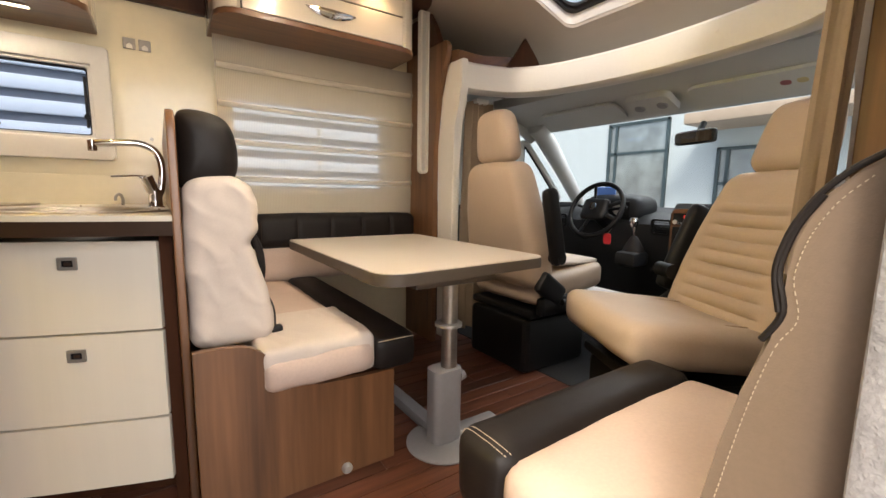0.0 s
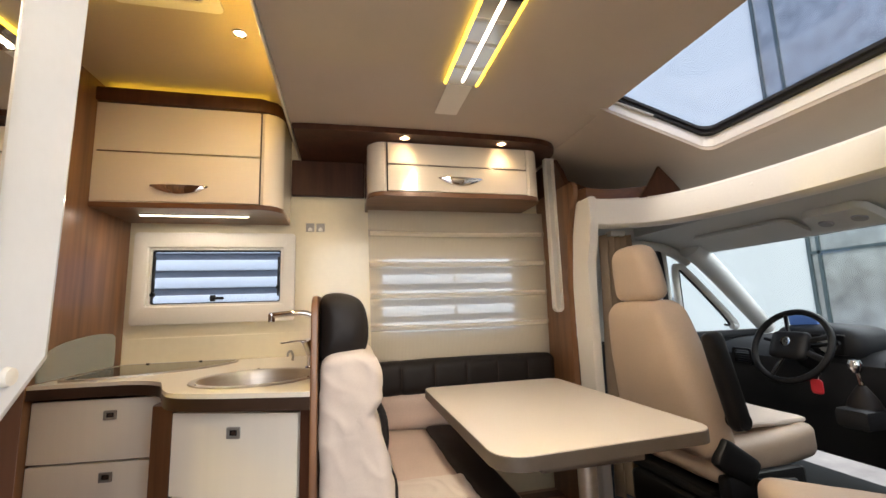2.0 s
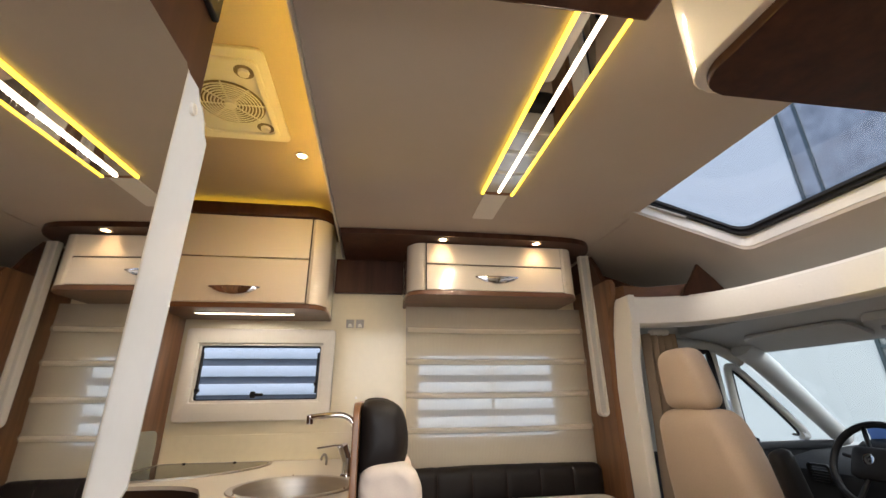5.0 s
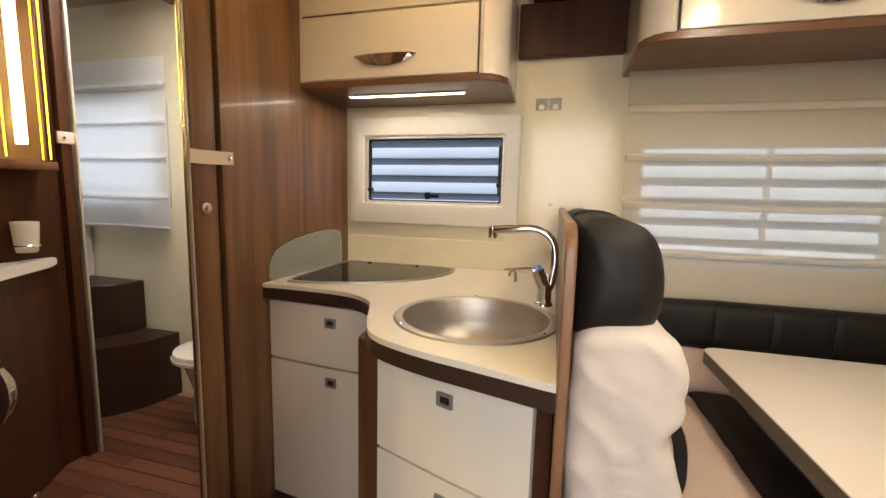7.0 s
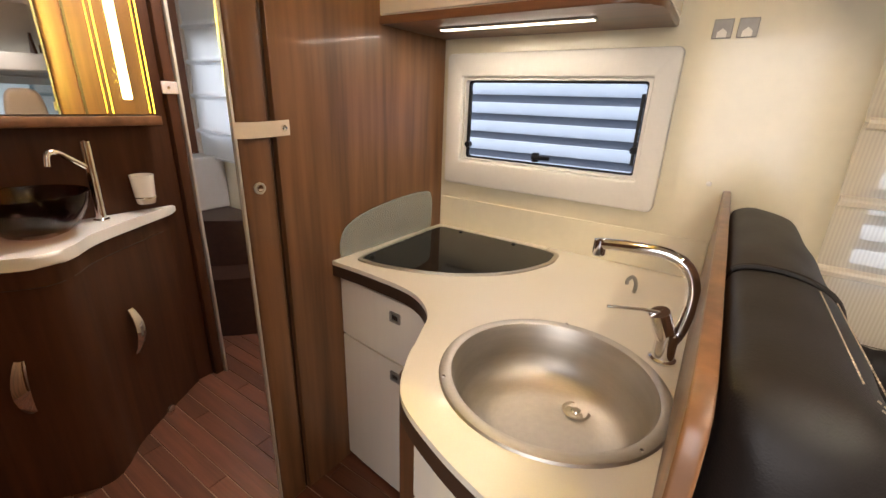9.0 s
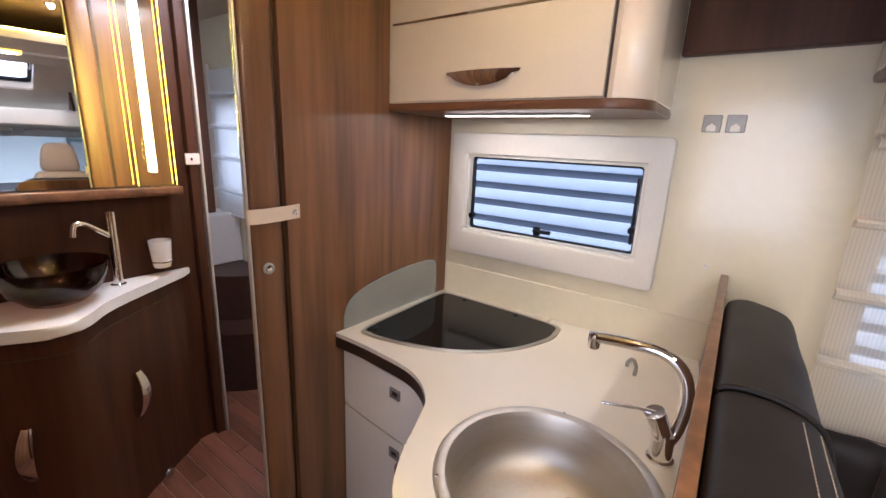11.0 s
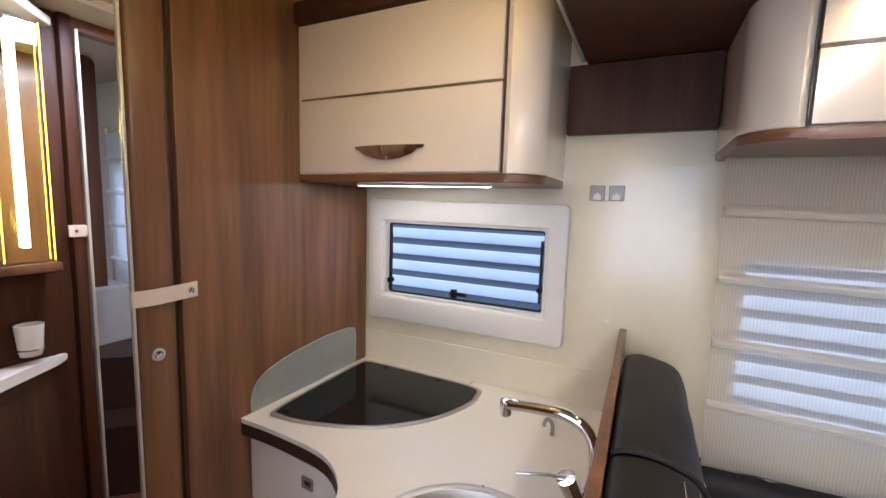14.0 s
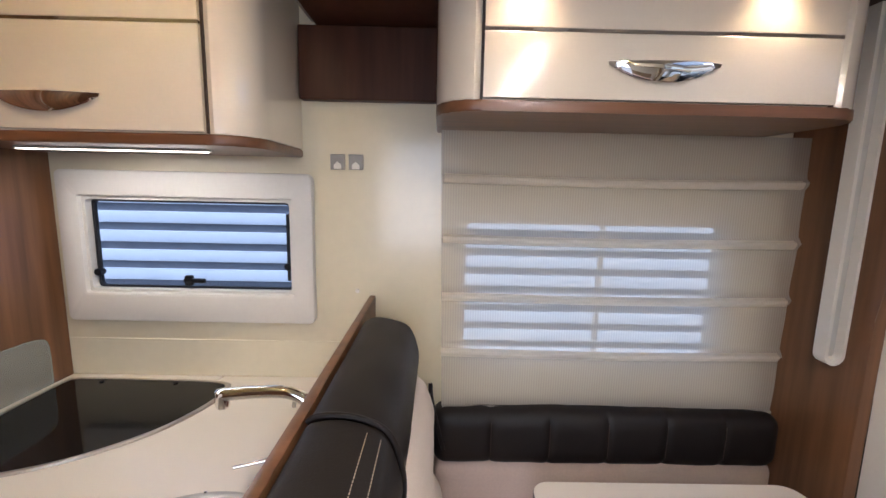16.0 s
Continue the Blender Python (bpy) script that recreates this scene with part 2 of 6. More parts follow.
def part(name, bm, mat, parent=None, label="", smooth=True, local=False):
    """One bmesh as one mesh object; world coordinates unless local (then those of the parent)."""
    me = bpy.data.meshes.new(name)
    if parent is not None and not local:
        bmesh.ops.transform(bm, matrix=PLACE[parent.name].inverted(), verts=bm.verts)
    bmesh.ops.recalc_face_normals(bm, faces=bm.faces)
    if smooth:
        for f in bm.faces:
            f.smooth = True
        for e in bm.edges:
            if len(e.link_faces) == 2:
                a, b = [f.calc_area() for f in e.link_faces]
                turn = e.calc_face_angle(0.0)
                # hard where it is steep, and where a broad flat face meets a narrow bevel
                e.smooth = not (turn > radians(38) or (turn > radians(9) and max(a, b) > 14 * min(a, b)))
    bm.to_mesh(me)
    bm.free()
    for m in (mat if isinstance(mat, (list, tuple)) else [mat]):
        me.materials.append(m)
    ob = new(name, me)
    if parent is not None:
        ob.parent = parent
        PLACE[ob.name] = PLACE[parent.name].copy()
    if label:
        ob["label"] = label
    return ob


def solo(name, bm, mat, label="", category="", group="", kind="", smooth=True):
    """A thing or a piece of the setting that is one mesh."""
    ob = part(name, bm, mat, None, "", smooth)
    PLACE[ob.name] = Matrix.Identity(4)
    return tagged(ob, label, category, group, kind)


def box(a, b, r=0.0, seg=2, bm=None):
    bm = bm or bmesh.new()
    geo = bmesh.ops.create_cube(bm, size=1.0)
    lo, hi = [min(p) for p in zip(a, b)], [max(p) for p in zip(a, b)]
    for v in geo["verts"]:
        v.co = Vector([l + (h - l) * (c + 0.5) for l, h, c in zip(lo, hi, v.co)])
    if r:
        edges = list({e for v in geo["verts"] for e in v.link_edges})
        bmesh.ops.bevel(bm, geom=edges, offset=r, segments=seg, affect="EDGES", profile=0.5)
    return bm


def boxes(items, r=0.0):
    bm = bmesh.new()
    for a, b in items:
        box(a, b, r, bm=bm)
    return bm


def slab(points, lo, hi, axis="z", r=0.0, seg=2, bm=None):
    """A polygon in the plane across the axis, drawn out from lo to hi along it."""
    bm = bm or bmesh.new()
    put = {"z": lambda u, v, w: (u, v, w), "y": lambda u, v, w: (u, w, v), "x": lambda u, v, w: (w, u, v)}[axis]
    low = [bm.verts.new(put(u, v, lo)) for u, v in points]
    top = [bm.verts.new(put(u, v, hi)) for u, v in points]
    n = len(points)
    caps = [bm.faces.new(low), bm.faces.new(top)]
    for i in range(n):
        bm.faces.new((low[i], low[(i + 1) % n], top[(i + 1) % n], top[i]))
    if r:
        edges = [e for f in caps for e in f.edges]
        bmesh.ops.bevel(bm, geom=edges, offset=r, segments=seg, affect="EDGES", profile=0.5)
    return bm


def rounded(x0, y0, x1, y1, r, n=6):
    """The outline of a rectangle with round corners; r: one radius or four."""
    rs = r if isinstance(r, (list, tuple)) else [r] * 4
    out = []
    for (cx, cy, a0), q in zip(((x1, y1, 0), (x0, y1, 90), (x0, y0, 180), (x1, y0, 270)), rs):
        sx, sy = (1 if cx == x1 else -1), (1 if cy == y1 else -1)
        for k in range(n + 1 if q else 1):
            a = radians(a0 + 90 * k / n)
            out.append((cx - sx * q + q * math.cos(a), cy - sy * q + q * math.sin(a)))
    return out


def curve_points(pts, per=8, closed=False):
    """A smooth line through the points (Catmull-Rom)."""
    ps = [Vector(p) for p in pts]
    n = len(ps)
    out = []
    for i in range(n if closed else n - 1):
        a, b = ps[i], ps[(i + 1) % n]
        p = ps[i - 1] if (closed or i) else a
        q = ps[(i + 2) % n] if (closed or i + 2 < n) else b
        for k in range(per):
            t = k / per
            out.append(0.5 * ((2 * a) + (b - p) * t + (2 * p - 5 * a + 4 * b - q) * t * t + (3 * a - p - 3 * b + q) * t ** 3))
    if not closed:
        out.append(ps[-1])
    return out


def tube(pts, r, sides=10, closed=False, bm=None, flat=1.0):
    """A round bar along the points; r: one radius or one a point."""
    bm = bm or bmesh.new()
    ps = [Vector(p) for p in pts]
    n = len(ps)
    rings, ref = [], None
    for i, p in enumerate(ps):
        d = (ps[(i + 1) % n] - ps[i - 1]) if closed else (ps[min(i + 1, n - 1)] - ps[max(i - 1, 0)])
        d.normalize()
        if ref is None:
            ref = d.orthogonal().normalized()
        ref = (ref - d * ref.dot(d)).normalized()
        side = d.cross(ref)
        q = r[i] if isinstance(r, (list, tuple)) else r
        rings.append([bm.verts.new(p + q * (math.cos(2 * math.pi * k / sides) * ref + flat * math.sin(2 * math.pi * k / sides) * side)) for k in range(sides)])
    for i in range(n if closed else n - 1):
        a, b = rings[i], rings[(i + 1) % n]
        for k in range(sides):
            bm.faces.new((a[k], a[(k + 1) % sides], b[(k + 1) % sides], b[k]))
    if not closed:
        bm.faces.new(rings[0]), bm.faces.new(rings[-1])
    return bm


def lathe(profile, centre, sides=32, bm=None, m=None, caps=False):
    """Turns (radius, height) round the upright axis through centre."""
    bm = bm or bmesh.new()
    m = m or Matrix.Translation(centre)
    rings = [[bm.verts.new(m @ Vector((r * math.cos(2 * math.pi * k / sides), r * math.sin(2 * math.pi * k / sides), h))) for k in range(sides)] for r, h in profile]
    for a, b in zip(rings, rings[1:]):
        for k in range(sides):
            bm.faces.new((a[k], a[(k + 1) % sides], b[(k + 1) % sides], b[k]))
    if caps and profile[0][0] > 1e-4:
        bm.faces.new(rings[0])
    if caps and profile[-1][0] > 1e-4:
        bm.faces.new(rings[-1])
    bmesh.ops.remove_doubles(bm, verts=bm.verts, dist=1e-5)
    return bm


def cushion(size, r, n=(10, 10, 6), puff=0.0, wrinkle=0.0, seed=0.0, m=None, shape=None):
    """A soft block: a finely cut box with wide round edges, domed faces and creases."""
    hx, hy, hz = [s / 2 for s in size]
    bm = bmesh.new()
    seen = {}

    def vert(i, j, k):
        key = (i, j, k)
        if key not in seen:
            p = Vector((hx * (2 * i / n[0] - 1), hy * (2 * j / n[1] - 1), hz * (2 * k / n[2] - 1)))
            q = Vector([max(-h + r, min(h - r, c)) for c, h in zip(p, (hx, hy, hz))])
            d = p - q
            p = q + d.normalized() * r if d.length > 1e-9 else q
            u, v, w = p.x / hx, p.y / hy, p.z / hz
            p.z += puff * (1 - u * u) * (1 - v * v) * (1 if w > 0 else -0.4)
            p.x += 0.5 * puff * (1 - v * v) * (1 - w * w) * u
            p.y += 0.5 * puff * (1 - u * u) * (1 - w * w) * v
            if wrinkle:
                p += wrinkle * (0.55 * noise.noise_vector(Vector((p.x * 8 + seed, p.y * 8, p.z * 8))) + 0.30 * noise.noise_vector(Vector((p.x * 22 + seed, p.y * 11, p.z * 26))))
            if shape:
                p = shape(p)
            seen[key] = bm.verts.new(m @ p if m else p)
        return seen[key]
    for i in range(n[0]):
        for j in range(n[1]):
            for k in (0, n[2]):
                bm.faces.new([vert(i, j, k), vert(i + 1, j, k), vert(i + 1, j + 1, k), vert(i, j + 1, k)])
    for i in range(n[0]):
        for k in range(n[2]):
            for j in (0, n[1]):
                bm.faces.new([vert(i, j, k), vert(i + 1, j, k), vert(i + 1, j, k + 1), vert(i, j, k + 1)])
    for j in range(n[1]):
        for k in range(n[2]):
            for i in (0, n[0]):
                bm.faces.new([vert(i, j, k), vert(i, j + 1, k), vert(i, j + 1, k + 1), vert(i, j, k + 1)])
    return bm


def framed(outer, inner, lo, hi, axis, r=0.0):
    """A frame: outer outline with a hole of the same number of points, drawn out along the axis."""
    bm = bmesh.new()
    put = {"z": lambda u, v, w: (u, v, w), "y": lambda u, v, w: (u, w, v), "x": lambda u, v, w: (w, u, v)}[axis]
    rings = [[bm.verts.new(put(u, v, w)) for u, v in pts] for pts, w in ((outer, lo), (outer, hi), (inner, hi), (inner, lo))]
    n = len(outer)
    for a in range(4):
        p, q = rings[a], rings[(a + 1) % 4]
        for k in range(n):
            bm.faces.new((p[k], p[(k + 1) % n], q[(k + 1) % n], q[k]))
    if r:
        es = [e for e in bm.edges if all(v in set(rings[1]) for v in e.verts)] + [e for e in bm.edges if all(v in set(rings[2]) for v in e.verts)]
        bmesh.ops.bevel(bm, geom=es, offset=r, segments=2, affect="EDGES", profile=0.5)
    return bm

# ---- large structure ----
FAR, NEAR, TOP, KTOP = 2.335, -0.155, 2.10, 2.30


def wall_with_holes(name, u0, u1, z0, z1, holes, lo, hi, axis, mat, label):
    """A wall across the axis, from lo to hi thick, with openings (u0, z0, u1, z1)."""
    us = sorted({u0, u1, *[h[0] for h in holes], *[h[2] for h in holes]})
    zs = sorted({z0, z1, *[h[1] for h in holes], *[h[3] for h in holes]})
    bm = bmesh.new()
    for a, b in zip(us, us[1:]):
        for c, d in zip(zs, zs[1:]):
            mu, mz = (a + b) / 2, (c + d) / 2
            if any(h[0] < mu < h[2] and h[1] < mz < h[3] for h in holes):
                continue
            p, q = ((a, lo, c), (b, hi, d)) if axis == "y" else ((lo, a, c), (hi, b, d))
            box(p, q, bm=bm)
    bmesh.ops.remove_doubles(bm, verts=bm.verts, dist=1e-5)
    return solo(name, bm, mat, label, "wall", kind="structure", smooth=False)


wall_with_holes("wall_north", -4.2, 1.60, -0.02, 2.36, [(-0.985, 1.21, -0.287, 1.53), (0.29, 0.99, 1.165, 1.47), (-2.95, 1.16, -2.25, 1.74)],
                FAR, FAR + 0.04, "y", WALL, "cream glossy wall panel with kitchen window")
wall_with_holes("wall_south", -4.2, 1.60, -0.02, 2.36, [(-0.295, -0.02, 0.44, 1.96)], NEAR - 0.04, NEAR, "y", REARWALL, "pale side wall with the entrance opening")
solo("wall_rear", box((-4.24, NEAR - 0.04, -0.02), (-4.2, FAR + 0.04, 2.36)), REARWALL, "pale rear wall behind the bed", "wall", kind="structure", smooth=False)
# ceilings: lowered felt panel over the lounge, higher one over the kitchen, sloped cab end with the roof light
solo("ceiling_lounge", slab(rounded(-0.20, NEAR, 1.345, FAR, 0.0), TOP, TOP + 0.03, r=0.004), CEIL, "beige felt lowered ceiling panel", "ceiling", kind="structure")
solo("ceiling_kitchen", box((-4.2, NEAR, KTOP), (1.235, FAR, KTOP + 0.04)), UPPERCEIL, "cream upper ceiling over the kitchen", "ceiling", kind="structure", smooth=False)
solo("ceiling_trim", box((-0.212, NEAR, TOP - 0.012), (-0.2005, FAR, TOP + 0.03), 0.003), TRIM, "pale edge strip of the lowered ceiling", "trim", kind="structure")


def sz(x):
    """Height of the sloped ceiling towards the cab."""
    return TOP - 0.30 * (x - 1.345)


def sloped(x0, x1, y0, y1, off, thick, bm=None):
    bm = bm or bmesh.new()
    vs = [bm.verts.new((x, y, sz(x) + o)) for o in (off, off + thick) for x, y in ((x0, y0), (x1, y0), (x1, y1), (x0, y1))]
    for f in ((0, 1, 2, 3), (4, 5, 6, 7), (0, 1, 5, 4), (1, 2, 6, 5), (2, 3, 7, 6), (3, 0, 4, 7)):
        bm.faces.new([vs[i] for i in f])
    return bm


# unseen added strip, stops sky light leaking into the void over the kitchen
solo("ceiling_light_block", box((1.215, NEAR, TOP + 0.031), (1.234, FAR, KTOP - 0.001)), CEIL, "added unseen strip that blocks sky light between the two ceilings", "ceiling", kind="structure", smooth=False)
SX0, SX1, SY0, SY1 = 1.25, 1.935, 0.40, 1.455
_bm = sloped(SX1, 2.55, NEAR, FAR, 0, 0.03)
sloped(1.346, SX1, NEAR, SY0, 0, 0.03, _bm), sloped(1.346, SX1, SY1, FAR, 0, 0.03, _bm)
solo("ceiling_cab_slope", _bm, CEIL, "beige felt sloped ceiling with a roof light opening", "ceiling", kind="structure", smooth=False)

# floor: base sheet with pale joints, planks on it further down in the file
solo("floor", box((-4.2, NEAR, -0.02), (1.62, FAR, 0.0)), JOINT, "pale joint sheet under dark planks", "floor", kind="structure", smooth=False)
solo("cab_floor", box((1.62, NEAR, -0.02), (3.2, FAR, 0.012), 0.004), RUBBER, "black rubber cab floor mat", "floor", kind="structure")

# bathroom partitions: upright panel beside the hob with its door stile, inner jamb, wall behind the mirror
# the panel stands a few degrees out of square
CORNER = Matrix.Translation((-1.085, FAR, 0))
SLANT = CORNER @ Matrix.Rotation(radians(-2.0), 4, "Z") @ CORNER.inverted()
ALONG = SLANT @ Matrix.Translation((0, 0.02, 0))


def slanted(ob, m):
    ob.matrix_world = m @ (ob.matrix_world if ob.data else PLACE[ob.name])
    return ob


slanted(solo("wall_partition_kitchen", box((-1.12, 1.532, 0), (-1.085, FAR, KTOP), 0.003), WOOD, "walnut partition panel beside the hob", "wall", kind="structure"), SLANT)
slanted(solo("trim_stile", box((-1.135, 1.405, 0), (-1.09, 1.500, KTOP), 0.012, 3), WOOD, "walnut door stile", "trim", kind="structure"), ALONG)
slanted(solo("trim_stile_groove", box((-1.128, 1.5003, 0), (-1.105, 1.5117, KTOP)), EDGE, "dark groove beside the door stile", "trim", kind="structure", smooth=False), ALONG)
slanted(solo("trim_stile_edge", box((-1.108, 1.396, 0), (-1.096, 1.4045, KTOP), 0.003), TRIM, "pale edge strip on the door stile", "trim", kind="structure"), ALONG)
solo("wall_vanity", box((-2.14, 0.30, 0), (-2.105, 1.69, KTOP)), DARKWOOD, "dark walnut wall behind the wash basin", "wall", kind="structure", smooth=False)
solo("trim_jamb", box((-2.15, 1.6925, 0), (-2.075, 1.735, KTOP), 0.006), DARKWOOD, "dark walnut door jamb", "trim", kind="structure")
solo("trim_jamb_edge", box((-2.085, 1.7375, 0), (-2.06, 1.75, 2.249), 0.003), TRIM, "pale metal edge of the door jamb", "trim", kind="structure")
solo("trim_lintel", box((-2.15, 1.738, 2.25), (-2.09, FAR, KTOP), 0.004), WOODX, "walnut lintel over the bathroom doorway", "trim", kind="structure")
solo("wall_corridor", box((-2.14, 0.26, 0), (-0.41, 0.298, KTOP)), WOOD, "walnut corridor wall opposite the kitchen", "wall", kind="structure", smooth=False)

# ---- outside ----
# the ground is unseen; its pale colour throws daylight up through the windows
solo("ground", box((-60, -60, -0.95), (60, 60, -0.65)), BOUNCEGROUND, "unseen ground, pale to bounce daylight into the cab", "ground", kind="structure", smooth=False)
fence = thing("louvre_fence", (-2, 6.3, -0.65), "pale slatted screen with dark gaps", "fence")
part("backing", box((-9, 6.33, -0.65), (4.2, 6.40, 4.0)), BAND, fence, smooth=False)
for k in range(-3, 16):
    part("slat", box((-9, 6.27, 0.25 * k + 0.052), (4.2, 6.328, 0.25 * k + 0.202), 0.012), SCREENW, fence)
office = thing("office_building", (9.4, 3, -0.65), "white rendered office with grey framed glazing", "building")
wl = part("wall", box((9.4, -14, -0.65), (12, 16, 13)), RENDERW, office, smooth=False)
for y0, y1, z0, z1 in ((4.75, 6.25, 0.0, 2.75), (2.3, 3.75, -0.4, 2.0), (-1.6, 1.6, 2.9, 3.7), (3.4, 6.65, 4.6, 11.0), (-0.2, 3.2, 4.6, 11.0)):
    w = part("window", boxes([((9.32, y0, z0), (9.398, y1, z0 + 0.06)), ((9.32, y0, z1 - 0.06), (9.398, y1, z1)), ((9.32, y0, z0), (9.398, y0 + 0.06, z1)),
                              ((9.32, y1 - 0.06, z0), (9.398, y1, z1)), ((9.33, y0 + 0.86 * (y1 - y0) - 0.03, z0), (9.398, y0 + 0.86 * (y1 - y0) + 0.03, z1)),
                              ((9.33, y0, z1 - 0.75), (9.398, y1, z1 - 0.69))]), MULLION, office, smooth=False)
    part("pane", box((9.37, y0 + 0.02, z0 + 0.02), (9.396, y1 - 0.02, z1 - 0.02)), BGLASS, w, smooth=False)
part("soffit", box((8.2, -3.0, 2.35), (9.396, 3.9, 2.55), 0.02), TAN, office)

# ---- kitchen ----
def chain(*lists):
    return [tuple(p)[:2] for l in lists for p in l]


# worktop outline: straight at the wall, an S along the front
FRONT = curve_points([(-1.106, 1.70, 0), (-0.93, 1.698, 0), (-0.74, 1.675, 0), (-0.625, 1.60, 0), (-0.575, 1.50, 0), (-0.535, 1.40, 0), (-0.470, 1.30, 0), (-0.34, 1.235, 0),
                      (-0.19, 1.19, 0), (-0.034, 1.145, 0)], 6)
OUT = chain(FRONT) + [(-0.034, FAR - 0.002), (-1.083, FAR - 0.002)]
worktop = thing("worktop", (-0.55, 2.0, 0.85), "off-white worktop with a curved dark brown edge", "worktop")
SINK, SR = (-0.258, 1.535), 0.215


def slab_with_hole(outline, centre, radius, lo, hi, n=48):
    """A slab with a round hole: the outline is cut into as many rays as the hole has points."""
    bm = bmesh.new()
    c = Vector(centre)
    pts = []
    m = len(outline)
    for k in range(n):
        a = 2 * math.pi * k / n
        d = Vector((math.cos(a), math.sin(a)))
        best = None
        for i in range(m):
            p, q = Vector(outline[i]), Vector(outline[(i + 1) % m])
            e = q - p
            den = d.x * e.y - d.y * e.x
            if abs(den) < 1e-9:
                continue
            w = p - c
            s, u = (w.x * e.y - w.y * e.x) / den, (w.x * d.y - w.y * d.x) / den
            if s > 0 and -1e-6 <= u <= 1 + 1e-6 and (best is None or s < best):
                best = s
        pts.append(c + d * best)
    rings = [[bm.verts.new((p.x, p.y, z)) for p in ps] for ps, z in ((pts, lo), (pts, hi), ([c + radius * Vector((math.cos(2 * math.pi * k / n), math.sin(2 * math.pi * k / n))) for k in range(n)], hi))]
    for a, b in zip(rings, rings[1:]):
        for k in range(n):
            bm.faces.new((a[k], a[(k + 1) % n], b[(k + 1) % n], b[k]))
    return bm


# the sink side (x > -0.55) has the hole, the hob side is plain
XC = -0.56
right = [p for p in chain(FRONT) if p[0] > XC]
yc = min((p for p in chain(FRONT)), key=lambda p: abs(p[0] - XC))[1]
part("top", slab_with_hole([(XC, yc)] + right + [(-0.034, FAR - 0.002), (XC, FAR - 0.002)], SINK, SR, 0.885, 0.9, 144), WORKTOP, worktop, smooth=False)
left = [p for p in chain(FRONT) if p[0] <= XC]
part("top", slab(left + [(XC, yc), (XC, FAR - 0.002), (-1.083, FAR - 0.002)], 0.885, 0.9), WORKTOP, worktop, smooth=False)
edge = bmesh.new()
ins = [Vector((p[0], p[1] + 0.012)) for p in chain(FRONT)]
slab(chain(FRONT) + [tuple(p) for p in reversed(ins)], 0.845, 0.8848, bm=edge)
part("edge", edge, EDGE, worktop, "dark brown edge band")

sink = thing("sink", (*SINK, 0.74), "round brushed steel sink let into the worktop", "sink")
part("rim", lathe([(SR - 0.008, 0.9005), (SR - 0.006, 0.905), (SR + 0.004, 0.908), (SR + 0.017, 0.905), (SR + 0.020, 0.9005)], (*SINK, 0), 64), STEEL, sink)
part("bowl", lathe([(SR - 0.007, 0.904), (SR - 0.012, 0.895), (SR - 0.018, 0.83), (SR - 0.028, 0.79), (SR - 0.06, 0.765), (SR - 0.12, 0.758), (0.03, 0.754), (0.0001, 0.754)], (*SINK, 0), 64), STEEL, sink)
part("drain", lathe([(0.034, 0.755), (0.033, 0.7585), (0.026, 0.7585), (0.024, 0.756), (0.012, 0.757), (0.010, 0.760), (0.0001, 0.761)], (SINK[0] + 0.044, SINK[1] + 0.10, 0.0035), 24), CHROME, sink)
for a in (100, 220, 330):
    part("clip_screw", lathe([(0.004, 0.9065), (0.003, 0.9105), (0.0001, 0.911)], (SINK[0] + 0.226 * math.cos(radians(a)), SINK[1] + 0.226 * math.sin(radians(a)), 0), 8), CHROME, sink)

tap = thing("kitchen_tap", (-0.073, 1.745, 0.9), "chrome swan neck mixer tap beside the sink", "tap")
part("base", lathe([(0.030, 0.9005), (0.029, 0.906), (0.024, 0.910), (0.023, 0.945), (0.026, 0.965), (0.026, 0.972), (0.0001, 0.973)], (-0.073, 1.745, 0), 24), CHROME, tap)
part("cartridge", tube([(-0.073, 1.745, 0.95), (-0.085, 1.735, 0.985), (-0.098, 1.724, 1.022)], [0.021, 0.022, 0.022], 20), CHROME, tap)
part("lever", tube([(-0.097, 1.725, 1.018), (-0.13, 1.715, 1.022), (-0.20, 1.695, 1.016)], [0.006, 0.0045, 0.0035], 10), CHROME, tap)
neck = curve_points([(-0.068, 1.752, 0.935), (-0.052, 1.755, 0.98), (-0.045, 1.758, 1.06), (-0.062, 1.76, 1.115), (-0.105, 1.762, 1.142), (-0.17, 1.762, 1.143), (-0.245, 1.762, 1.136), (-0.25, 1.762, 1.134)], 6)
part("spout", tube(neck, 0.0135, 16), CHROME, tap)
part("nozzle", lathe([(0.013, 1.108), (0.0145, 1.112), (0.0145, 1.145), (0.0001, 1.149)], (-0.25, 1.762, 0), 16), CHROME, tap)

gas = thing("worktop_toggle", (-0.205, 2.09, 0.9), "small grey hooked toggle on the worktop", "toggle")
part("body", tube(curve_points([(-0.195, 2.09, 0.901), (-0.194, 2.09, 0.93), (-0.205, 2.09, 0.950), (-0.218, 2.09, 0.938), (-0.219, 2.09, 0.922)], 5), [0.006] * 20 + [0.004], 8), SWITCH, gas)

